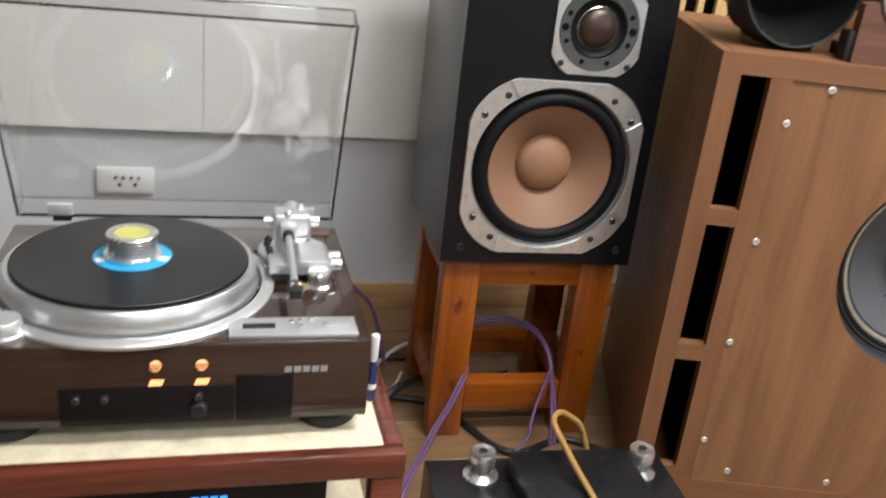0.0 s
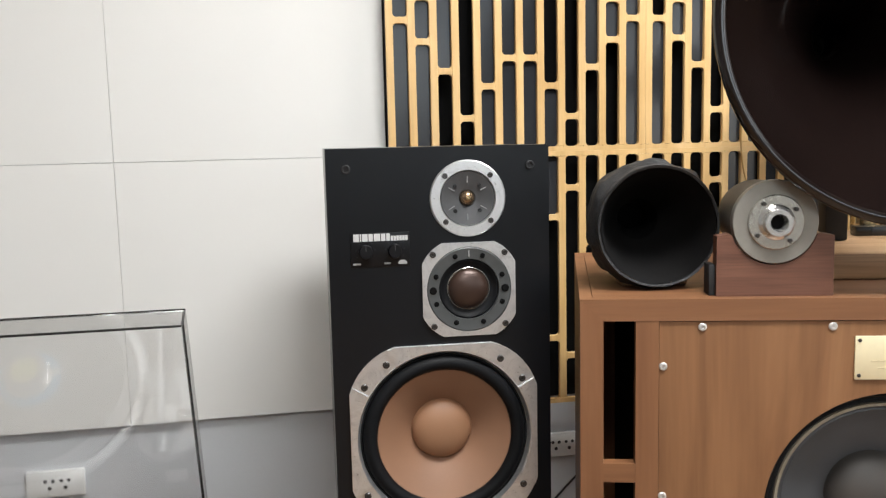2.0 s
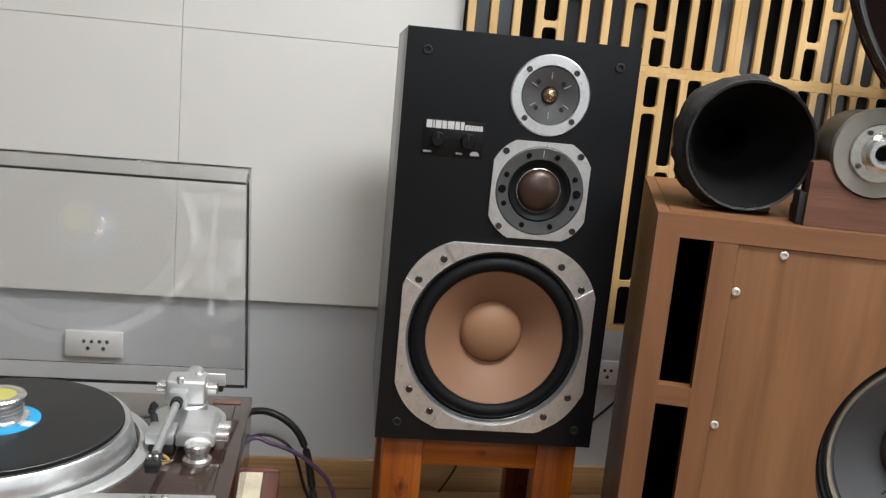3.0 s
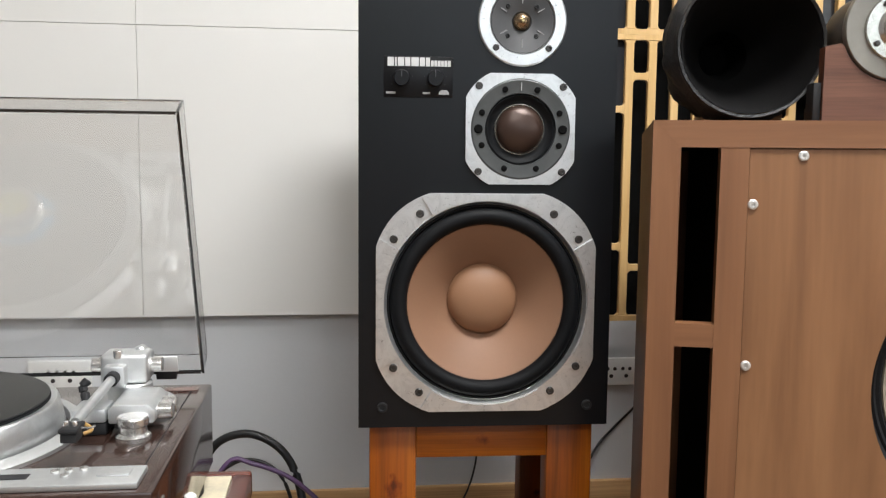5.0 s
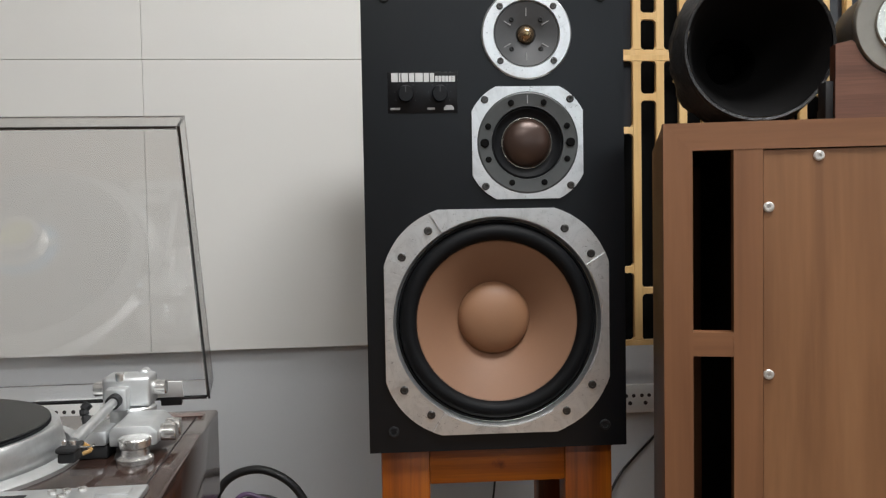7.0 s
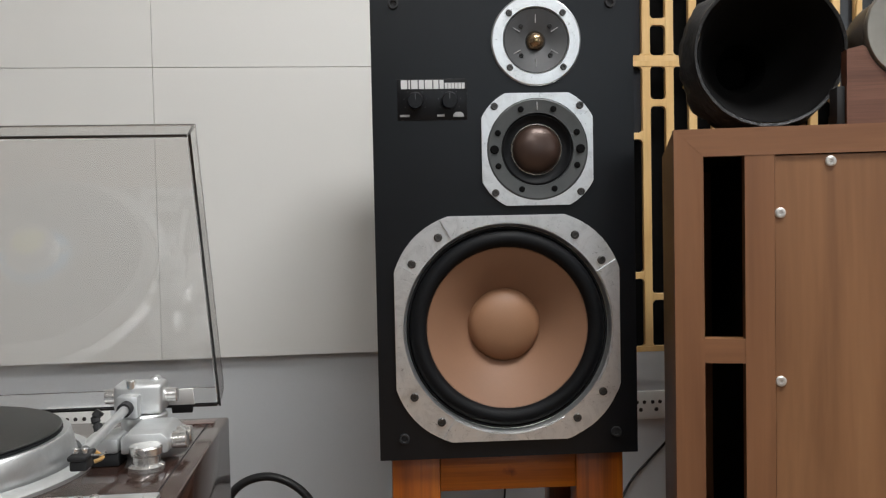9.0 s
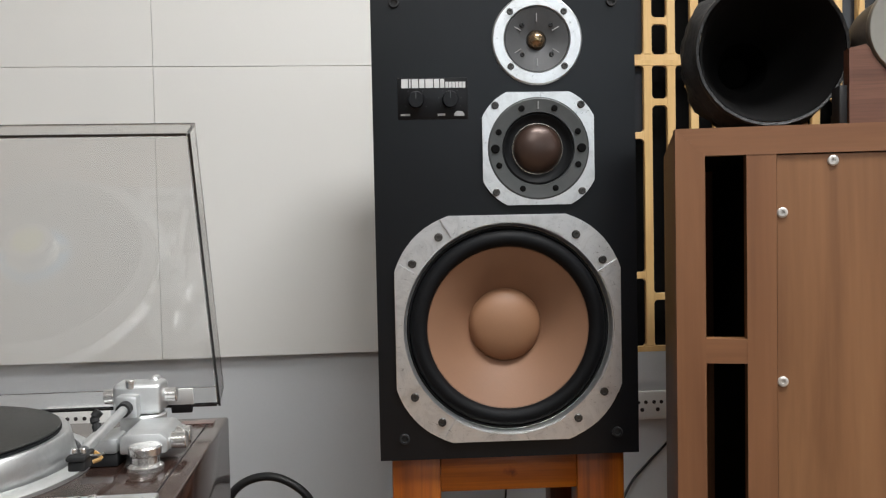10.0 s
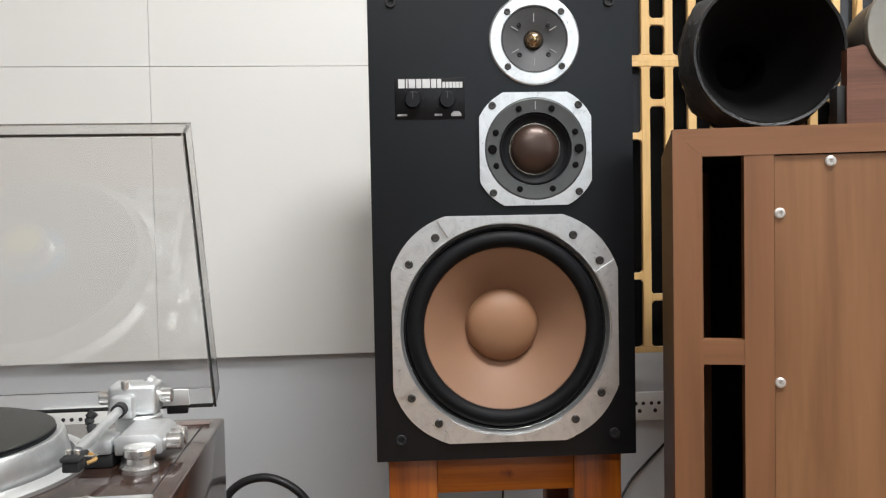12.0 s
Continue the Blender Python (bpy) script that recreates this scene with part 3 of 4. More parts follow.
    for x, z in ((0.032, 0.630), (0.332, 0.630), (0.034, 0.030), (0.333, 0.030)):
        part("grille_socket", lathe([(0.0075, -0.0005), (0.0075, 0.003), (0.0065, 0.004), (0.0045, 0.004), (0.004, 0.0008), (0, 0.0008)], 20, facing(x, 0, z)), M["black"], s, "black grille socket")
    return s


loudspeaker()


def pine_stand():
    s = thing("speaker_stand", pose(0.404, 1.402, 0.0, 0, 0, -2.3), "orange-stained knotty pine stand under the black loudspeaker", "stand")
    W, D, H, L, T = 0.332, 0.27, 0.3875, 0.069, 0.045
    for x in (0, W - L):
        for y in (0, D - T):
            part("leg", block(x, x + L, y, y + T, 0, H, 0.004), M["pine"], s)
    for y in (0.002, D - T + 0.002):
        part("top_rail", block(L, W - L, y, y + T - 0.006, H - 0.052, H - 0.0005, 0.0012), M["pine_x"], s)
        part("bottom_rail", block(L, W - L, y, y + T - 0.006, 0.060, 0.122, 0.003), M["pine_x"], s)
    for x in (0.004, W - L + 0.02):
        part("side_rail", block(x, x + 0.036, T, D - T, H - 0.05, H - 0.001, 0.003), M["pine_x"], s)
        part("side_rail", block(x, x + 0.036, T, D - T, 0.066, 0.130, 0.003), M["pine_x"], s)


pine_stand()


# ---- the large walnut cabinet with its grey woofer ----
BOX = pose(0.741, 1.191, 0.0, 0, 0, -15.4)


def walnut_cabinet():
    W, H, D = 0.91, 0.824, 0.537
    s = thing("speaker_cabinet", BOX, "large walnut veneer bass cabinet with side slots and a grey woofer", "loudspeaker")
    K = 0.028  # both sides draw in towards the back
    part("side_panel", upright([(0, 0.0012), (0.018, 0.0012), (0.018 + K, D), (K, D)], 0, H - 0.0005), M["walnut"], s, smooth=None)
    part("side_panel", upright([(W, 0.0012), (W - 0.018, 0.0012), (W - 0.018 - K, D), (W - K, D)], 0, H - 0.0005), M["walnut"], s, smooth=None)
    for nm, z0, z1 in (("top_panel", H - 0.02, H), ("bottom_panel", 0, 0.02)):
        part(nm, upright([(0.0202, 0.022), (W - 0.0202, 0.022), (W - 0.0186 - K, D), (0.0186 + K, D)], z0, z1), M["walnut_x"], s, smooth=None)
    part("back_panel", block(0.06, W - 0.06, D - 0.02, D - 0.001, 0.021, H - 0.021, 0), M["walnut"], s)
    # front frame: mitred stiles and rails round the slots and the inset board
    part("front_rail", prism([(0.0, H), (W, H), (W - 0.034, H - 0.0325), (0.034, H - 0.0325)], 0.0, 0.0215), M["walnut_x"], s, smooth=None)
    part("front_rail", prism([(0.0, 0.0), (W, 0.0), (W - 0.034, 0.05), (0.034, 0.05)], 0.0, 0.0215), M["walnut_x"], s, smooth=None)
    for f in (lambda x: x, lambda x: W - x):
        part("front_stile", prism([(f(0.0), H), (f(0.034), H - 0.0325), (f(0.034), 0.05), (f(0.0), 0.0)], 0.0002, 0.0215), M["walnut"], s, smooth=None)
        part("inner_stile", prism([(f(0.081), H - 0.0325), (f(0.1145), H - 0.0325), (f(0.1145), 0.05), (f(0.081), 0.05)], 0.0006, 0.0215), M["walnut"], s, smooth=None)
        for z0, z1 in ((0.545, 0.574), (0.294, 0.325), (0.05, 0.072)):
            part("slot_bridge", prism([(f(0.034), z0), (f(0.081), z0), (f(0.081), z1), (f(0.034), z1)], 0.0012, 0.0215), M["walnut_x"], s, smooth=None)
        # added black boards: the slots' inner shade put into colour
        part("slot_shade_wall", block(min(f(0.1145), f(0.108)), max(f(0.1145), f(0.108)), 0.022, D - 0.03, 0.03, H - 0.03, 0), M["deep"], s, smooth=None)
        part("slot_shade_roof", block(min(f(0.028), f(0.1075)), max(f(0.028), f(0.1075)), 0.022, D - 0.05, H - 0.0315, H - 0.0295, 0), M["deep"], s, smooth=None)
        part("slot_shade_wall", upright([(f(0.0215), 0.022), (f(0.027), 0.022), (f(0.055), D - 0.03), (f(0.0495), D - 0.03)], 0.03, H - 0.03), M["deep"], s, smooth=None)
    c = (0.452, 0.5)
    board = part("front_board", holed([(0.1154, 0.0505), (W - 0.1154, 0.0505), (W - 0.1154, H - 0.0340), (0.1154, H - 0.0340)], c, 0.183, 0.0032, 0.028, 96), M["walnut_board"], s, "walnut front board with a round cut-out", 30)
    for x, z in ((0.177, 0.782), (0.361, 0.782), (0.546, 0.782), (0.730, 0.782), (0.121, 0.723), (0.121, 0.524), (0.121, 0.336), (0.121, 0.135), (0.789, 0.723), (0.789, 0.524), (0.789, 0.336), (0.789, 0.135),
                 (0.177, 0.074), (0.361, 0.072), (0.546, 0.072), (0.730, 0.072), (0.440, 0.253), (0.462, 0.253)):
        e = 0.0062 if z != 0.253 else 0.0042
        part("screw", lathe([(e, -0.0036), (e, -0.0015), (e * 0.75, -0.0004), (e * 0.4, -0.0004), (e * 0.3, -0.0022), (0, -0.0022)], 18, facing(x, 0, z)), M["screw_w"], board)
    # woofer behind the board
    w = part("cut_edge", lathe([(0.1832, -0.0036), (0.1826, -0.0055), (0.181, -0.030)], 96, facing(c[0], 0, c[1])), M["cutedge"], s, "black painted edge of the cut-out")
    part("basket_ring", lathe([(0.182, -0.030), (0.176, -0.034), (0.173, -0.038), (0.170, -0.035), (0.166, -0.040), (0.162, -0.037), (0.159, -0.042), (0.156, -0.041)], 96, facing(c[0], 0, c[1])), M["black"], w)
    part("gasket", lathe([(0.1585, -0.042), (0.1575, -0.0385), (0.1530, -0.0385), (0.1515, -0.043)], 96, facing(c[0], 0, c[1])), M["gasket"], w, "worn beige gasket ring")
    part("cone", lathe([(0.153, -0.042), (0.149, -0.045), (0.146, -0.043), (0.143, -0.046), (0.118, -0.060), (0.090, -0.074), (0.060, -0.088)], 96, facing(c[0], 0, c[1])), M["greycone"], w, "grey paper cone")
    cap = [(0.0685, -0.084)] + [(0.0675 * math.cos(a), -0.080 + 0.036 * math.sin(a)) for a in (math.pi / 2 * k / 10 for k in range(10))] + [(0, -0.044)]
    part("dust_cap", lathe(cap, 64, facing(c[0], 0, c[1])), M["greycap"], w, "dark grey dust cap")
    for a0, a1 in ((-122, -128), (-58, -52)):
        part("lead_wire", tube([(c[0] + r * math.cos(radians(a)), d, c[1] + r * math.sin(radians(a))) for r, a, d in ((0.070, a0, 0.0815), (0.081, (a0 + a1) / 2, 0.0765), (0.095, a1, 0.0700))], 0.0008, 6, 4), M["deep"], w)
    # brass plate
    p = part("name_plate", prism([(0.392, 0.704), (0.515, 0.704), (0.515, 0.768), (0.392, 0.768)], -0.0005, 0.0030, bevel=0.0006), M["brass"], s, "pale brass name plate with unreadable engraving")
    for x in (0.398, 0.509):
        for z in (0.710, 0.762):
            part("rivet", lathe([(0.0028, 0.0), (0.0028, 0.0012), (0.0016, 0.002), (0, 0.002)], 12, facing(x, 0, z)), M["screw"], p)
    for x0, x1, z0, z1 in ((0.438, 0.450, 0.742, 0.754), (0.456, 0.468, 0.742, 0.754), (0.414, 0.494, 0.7300, 0.7322), (0.424, 0.484, 0.7200, 0.7220)):
        part("engraving", block(x0, x1, -0.0009, -0.0005, z0, z1, 0), M["engrave"], p, smooth=None)
    return s


walnut_cabinet()


def at_box(u, v, z, turn=0.0):
    """A place on the big cabinet: u along its front, v back from it, z over the floor."""
    return BOX @ pose(u, v, z, 0, 0, turn)


# ---- on top of the cabinet ----
def small_horn():
    s = thing("small_horn", at_box(0.124, 0.070, 0.824 + 0.0995, 6), "black wrapped short horn lying on the walnut cabinet", "horn")
    outer = [(0.088, 0.0), (0.0915, 0.0012), (0.0925, -0.002), (0.0925, -0.008), (0.0905, -0.012), (0.0935, -0.022), (0.098, -0.032), (0.0985, -0.045), (0.096, -0.055), (0.0985, -0.065), (0.096, -0.075), (0.088, -0.088), (0.077, -0.10), (0.070, -0.115)]
    bm = lathe([(r * 1.015, z) for r, z in outer], 72, facing(0, 0, 0))
    for v in bm.verts:
        d = 0.0075 * noise.noise(v.co * 26) + 0.004 * noise.noise(v.co * 70) if v.co.y > 0.01 else 0.0008 * noise.noise(v.co * 60)
        k = Vector((v.co.x, 0, v.co.z)).normalized()
        v.co += k * d
    part("shell", bm, M["tape"], s, "black tape-wrapped horn body")
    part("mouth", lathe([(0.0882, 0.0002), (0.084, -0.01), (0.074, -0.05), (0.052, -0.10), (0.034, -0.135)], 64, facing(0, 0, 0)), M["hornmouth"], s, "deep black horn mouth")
    # the closed end is coloured near black to stand for the throat's shade
    part("throat", lathe([(0.0341, -0.1348), (0.03, -0.15), (0.022, -0.19), (0, -0.195)], 40, facing(0, 0, 0)), M["deep"], s, "throat end coloured near black for the shade inside")
    part("collar", lathe([(0.062, -0.112), (0.071, -0.112), (0.072, -0.118), (0.072, -0.165), (0.069, -0.17), (0.066, -0.20), (0.0, -0.20)], 48, facing(0, 0, 0)), M["bodygrey"], s, "grey metal driver behind the horn")
    for k in range(24):
        a = 2 * math.pi * k / 24
        part("rib", rod((0.0735 * math.cos(a), 0.12, 0.0735 * math.sin(a)), (0.0735 * math.cos(a), 0.163, 0.0735 * math.sin(a)), 0.003, 8), M["gold"], s)
    part("foot", block(-0.045, 0.06, 0.05, 0.10, -0.099, -0.080, 0.003), M["paleboard"], s, "pale wooden wedge")


small_horn()


def driver_on_block():
    b = thing("cradle_block", at_box(0.199, 0.018, 0.8245), "dark brown wooden cradle block on the cabinet", "block")
    arc = [(0.0815 + 0.0630 * math.cos(a), 0.1085 + 0.0630 * math.sin(a)) for a in (math.radians(198 + 144 * k / 14) for k in range(15))]
    shape = [(0.0, 0.0), (0.166, 0.0), (0.166, 0.088), (arc[-1][0] + 0.004, 0.0915)] + arc[::-1] + [(arc[0][0] - 0.004, 0.0915), (0.0, 0.088)]
    part("cradle", prism(shape, 0.0, 0.024), M["cradle"], b, smooth=None)
    part("rear_rest", block(0.062, 0.126, 0.10, 0.124, 0.0, 0.0515, 0.001), M["cradle"], b)
    part("base", block(0.004, 0.166, 0.0245, 0.0995, 0.0, 0.02, 0.001), M["black"], b)
    part("side_pad", block(-0.0095, -0.0005, 0.006, 0.040, 0.0, 0.046, 0.001), M["black"], b, "black pad against the cradle")
    s = thing("horn_driver", at_box(0.2805, 0.020, 0.8245 + 0.1085), "grey round compression driver with a chrome throat, in a cradle block", "driver")
    part("body", lathe([(0.0, -0.115), (0.050, -0.115), (0.056, -0.11), (0.0565, -0.10), (0.0565, -0.012), (0.0545, -0.008)], 56, facing(0, 0, 0)), M["bodygrey"], s)
    part("flange", lathe([(0.03, -0.010), (0.0600, -0.010), (0.0610, -0.008), (0.0610, 0.004), (0.0598, 0.006), (0.03, 0.006)], 64, facing(0, 0, 0)), M["diskgrey"], s, "dull grey metal flange")
    part("throat_plate", lathe([(0.040, 0.0055), (0.040, 0.009), (0.0385, 0.0105), (0.019, 0.0105)], 48, facing(0, 0, 0)), M["dullsteel"], s, "polished throat plate")
    part("throat", lathe([(0.0265, 0.0102), (0.0215, 0.014), (0.0205, 0.024), (0.0190, 0.0255), (0.0130, 0.0255), (0.0100, 0.018), (0.0095, 0.011)], 40, facing(0, 0, 0)), M["steel"], s, "chrome throat")
    # black disc drawn over the closed throat as the shade of its hole
    part("throat_hole_shade", lathe([(0.0098, 0.0115), (0.0098, 0.0105), (0, 0.0105)], 24, facing(0, 0, 0)), M["deep"], s, "black disc for the shade in the throat opening")
    for k in range(4):
        a = radians(35 + 90 * k)
        part("bolt", lathe([(0.0036, 0.010), (0.0036, 0.0135), (0.0026, 0.0145), (0, 0.0145)], 6, facing(0.0325 * math.cos(a), 0, 0.0325 * math.sin(a))), M["screw"], s)


driver_on_block()


def big_horn():
    c = (0.4835, -0.012, 1.2245)
    s = thing("big_horn", at_box(*c), "large round dark brown gloss horn standing over the cabinet", "horn")
    prof = [(0.024 + (0.285 - 0.024) * (1 - math.sin(math.pi / 2 * t)) ** 1.0, -0.52 * t ** 1.08) for t in (k / 30 for k in range(31))]
    part("bell", lathe(prof, 96, facing(0, 0, 0)), M["horn"], s, "dark brown glossy inner bell")
    out = [(0.285, 0.0)] + [(0.2925 - 0.0098 * math.cos(a), 0.0015 + 0.0098 * math.sin(a)) for a in (math.pi * (0.08 + 1.05 * k / 14) for k in range(15))] + [(0.2955, -0.012)] + [(r + 0.009, z - 0.012) for r, z in prof[1:]]
    part("rim", lathe(out, 96, facing(0, 0, 0)), M["horn"], s, "rolled glossy rim and outer bell")
    part("driver", lathe([(0.0, -0.66), (0.07, -0.66), (0.075, -0.655), (0.075, -0.56), (0.07, -0.552), (0.03, -0.55), (0.03, -0.515)], 48, facing(0, 0, 0)), M["bodygrey"], s, "grey compression driver")
    part("saddle", block(-0.024, 0.016, 0.345, 0.385, -0.358, -0.16, 0.004), M["black"], s, "black support under the horn")
    lone("wooden_slab", block(0.371, 0.86, 0.160, 0.51, 0.8245, 0.866, 0.003), M["paleboard"], BOX, "pale hardwood slab lying on the walnut cabinet", "board")
    lone("metal_bar", block(0.540, 0.682, 0.404, 0.434, 0.8662, 0.884, 0.002), M["chassis"], BOX, "dark metal bar lying on the pale slab", "bar")
    brass = bmesh.new()
    lathe([(0, 0), (0.024, 0), (0.026, 0.004), (0.026, 0.036), (0.022, 0.042), (0.012, 0.044), (0, 0.044)], 32, BOX @ pose(0.580, 0.470, 0.8662), brass)
    lone("brass_weight", brass, M["gold"], pose(0, 0, 0), "round brass weight on the pale slab", "weight")
    lone("red_connector", rod(BOX @ Vector((0.684, 0.420, 0.8745)), BOX @ Vector((0.718, 0.427, 0.8745)), 0.0082, 14, bevel=0.001), M["red"], pose(0, 0, 0), "small red plastic connector on the slab", "connector")


big_horn()


# ---- turntable on its rack ----
def rack():
    s = thing("audio_rack", pose(0, 0, 0), "low dark red lacquered wooden rack with cream inset top", "rack")
    x0, x1, y0, y1 = -0.36, 0.238, 0.898, 1.378
    for a in ((x0, x1, y0, y0 + 0.024), (x0, x1, y1 - 0.016, y1)):
        part("top_frame", block(a[0], a[1], a[2], a[3], 0.297, 0.335, 0.005), M["redwood"], s)
    for a in ((x0, x0 + 0.026), (x1 - 0.026, x1)):
        part("top_frame", block(a[0], a[1], y0 + 0.0242, y1 - 0.0162, 0.2975, 0.3345, 0.005), M["redwood"], s)
    part("top_inset", block(x0 + 0.0262, x1 - 0.0262, y0 + 0.0245, y1 - 0.0165, 0.305, 0.3325, 0.001), M["mat"], s, "cream mottled inset top")
    for x in (x0, x1 - 0.045):
        for y in (y0, y1 - 0.045):
            part("leg", block(x + 0.001, x + 0.044, y + 0.001, y + 0.044, 0, 0.2965, 0.004), M["redwood"], s)
    part("shelf", block(x0 + 0.002, x1 - 0.002, y0 + 0.002, y1 - 0.002, 0.05, 0.075, 0.003), M["mat"], s, "cream lower shelf")


rack()


def player_below():
    s = thing("stereo_component", pose(-0.30, 0.93, 0.0755), "black audio component with a blue display on the rack's lower shelf", "amplifier")
    part("case", block(0, 0.44, 0.008, 0.38, 0.012, 0.205, 0.003), M["chassis"], s)
    part("front_plate", block(-0.002, 0.442, 0.0, 0.0078, 0.010, 0.207, 0.002), M["gloss"], s)
    for k in range(9):
        part("display_bar", block(0.19 + 0.012 * k + (0.02 if k > 4 else 0), 0.199 + 0.012 * k + (0.02 if k > 4 else 0), -0.001, 0.0, 0.176, 0.186, 0), M["display"], s, smooth=None)
    for x in (0.03, 0.41):
        for y in (0.04, 0.34):
            part("foot", rod((x, y, 0), (x, y, 0.0118), 0.018, 18), M["rubber"], s)


player_below()


def turntable():
    x0, x1, y0, y1, zt, zb = -0.297, 0.190, 0.951, 1.338, 0.470, 0.360
    s = thing("turntable", pose(0, 0, 0), "dark gloss record player with silver platter and open clear lid", "turntable")
    part("plinth", block(x0, x1, y0, y1, zb, zt, 0.003), M["rosewood"], s, "dark brown gloss plinth")
    for x in (x0 + 0.05, x1 - 0.046):
        for y in (y0 + 0.05, y1 - 0.05):
            part("foot", lathe([(0.0, 0.3328), (0.036, 0.3328), (0.040, 0.337), (0.040, 0.350), (0.032, 0.355), (0.028, 0.3598), (0, 0.3598)], 40, pose(x, y, 0)), M["black"], s, "round black foot")
    cx, cy = -0.108, 1.126
    part("platter_ring", lathe([(0.186, zt), (0.186, zt + 0.004), (0.182, zt + 0.007), (0.170, zt + 0.008), (0.168, zt)], 120, pose(cx, cy, 0)), M["satin"], s, "silver ring round the platter")
    pl = part("platter", lathe([(0.164, zt + 0.002), (0.1655, zt + 0.006), (0.162, zt + 0.022), (0.1595, zt + 0.033), (0.157, zt + 0.0355), (0.150, zt + 0.0345), (0, zt + 0.0345)], 120, pose(cx, cy, 0)), M["platter"], s, "cast aluminium platter with a bevelled rim")
    part("mat", lathe([(0.1508, zt + 0.0348), (0.1508, zt + 0.037), (0.149, zt + 0.0378), (0, zt + 0.0378)], 96, pose(cx, cy, 0)), M["rubber"], pl, "black rubber mat")
    zr = zt + 0.0382
    r = thing("vinyl_record", pose(cx, cy, zr), "black vinyl record with a blue label on the platter", "record")
    part("disc", lathe([(0, 0), (0.149, 0), (0.1502, 0.001), (0.149, 0.0019), (0.146, 0.0017), (0.06, 0.0017), (0.0505, 0.0019), (0, 0.0019)], 128), M["vinylrec"], r)
    part("label", lathe([(0.0502, 0.0019), (0.0502, 0.0024), (0, 0.0024)], 64), M["bluelabel"], r, "bright blue paper label")
    for a in (200, 345):
        bm = block(0.036, 0.048, -0.007, 0.007, 0.0024, 0.0027, 0)
        bmesh.ops.rotate(bm, verts=bm.verts, cent=(0, 0, 0), matrix=Matrix.Rotation(radians(a), 3, "Z"))
        part("label_print", bm, M["white"], r, smooth=None)
    k = thing("record_clamp", pose(cx, cy, zr + 0.0026), "ribbed chrome disc stabiliser with a yellow centre", "clamp")
    prof = [(0, 0), (0.036, 0), (0.037, 0.002), (0.037, 0.005), (0.031, 0.0062)]
    for j in range(4):
        z = 0.007 + j * 0.0046
        prof += [(0.0292, z), (0.031, z + 0.0008), (0.031, z + 0.0031), (0.0292, z + 0.0038)]
    prof += [(0.0325, 0.0260), (0.0335, 0.0272), (0.0335, 0.0318), (0.032, 0.0335), (0.023, 0.0335), (0.0225, 0.0323), (0, 0.0323)]
    part("body", lathe(prof, 64), M["steel"], k)
    part("centre_disc", lathe([(0.0222, 0.0324), (0.0222, 0.0329), (0, 0.0333)], 40), M["yellow"], k, "yellow paper centre")
    # control strip, front lamps and switches
    c = part("control_strip", block(0.015, 0.175, 0.960, 1.008, zt + 0.0002, zt + 0.0065, 0.0015), M["satin"], s, "satin silver control strip with buttons")
    part("window", block(0.032, 0.072, 0.978, 0.991, zt + 0.0066, zt + 0.0070, 0), M["black"], c, smooth=None)
    for x, y in ((0.093, 0.994), (0.105, 0.996), (0.118, 0.999), (0.105, 0.982)):
        part("button", lathe([(0.0042, zt + 0.0064), (0.0042, zt + 0.0088), (0.0032, zt + 0.0094), (0, zt + 0.0094)], 18, pose(x, y, 0)), M["steel"], c)
    part("start_key", block(0.134, 0.164, 0.978, 0.994, zt + 0.0066, zt + 0.0088, 0.0008), M["satin"], c)
    part("power_knob", lathe([(0.024, zt), (0.024, zt + 0.004), (0.021, zt + 0.006), (0.0205, zt + 0.020), (0.019, zt + 0.022), (0, zt + 0.022)], 48, pose(-0.24, 0.985, 0)), M["satin"], s, "round silver knob")
    f = part("front_panel", block(-0.180, 0.022, y0 - 0.0025, y0 - 0.0002, 0.362, 0.414, 0.0008), M["gloss"], s, "gloss black switch panel on the plinth's front")
    part("side_window", block(0.024, 0.094, y0 - 0.0027, y0 - 0.0002, 0.362, 0.4265, 0.0008), M["gloss"], s, "gloss black window on the plinth's front")
    for x in (-0.160, -0.128, -0.02):
        part("switch", rod((x, y0 - 0.0026, 0.403), (x, y0 - 0.012, 0.403), 0.005, 16, bevel=0.001), M["screw"], f)
    part("knob", rod((-0.02, y0 - 0.0026, 0.385), (-0.02, y0 - 0.014, 0.385), 0.010, 24, bevel=0.002), M["black"], f)
    for x in (-0.070, -0.0165):
        g = part("strobe_lamp", lathe([(0.0072, 0.0), (0.0072, 0.0015), (0.005, 0.0025), (0, 0.0025)], 24, facing(x, y0, 0.4425)), M["glow"], s, "glowing orange strobe lamp")
        for dz in (-0.003, 0.0, 0.003):
            part("grille_bar", block(x - 0.0068, x + 0.0068, y0 - 0.0036, y0 - 0.0026, 0.4420 + dz, 0.4430 + dz, 0), M["black"], g, smooth=None)
        part("glow_slot", prism([(x - 0.009, 0.416), (x + 0.007, 0.416), (x + 0.010, 0.424), (x - 0.006, 0.424)], y0 - 0.0028, y0 - 0.0012), M["glow"], g, smooth=None)
    for x in (0.083, 0.0945, 0.1055, 0.1165, 0.1275):
        part("logo_block", block(x, x + 0.0088, y0 - 0.0012, y0 - 0.0002, 0.4290, 0.4370, 0), M["caption"], s, smooth=None)
    # tonearm on its board
    ax, ay = 0.111, 1.225
    t = part("arm_board", lathe([(0, zt + 0.0002), (0.051, zt + 0.0002), (0.051, zt + 0.010), (0.049, zt + 0.012), (0, zt + 0.012)], 64, pose(ax, ay, 0)), M["satin"], s, "silver tonearm base")
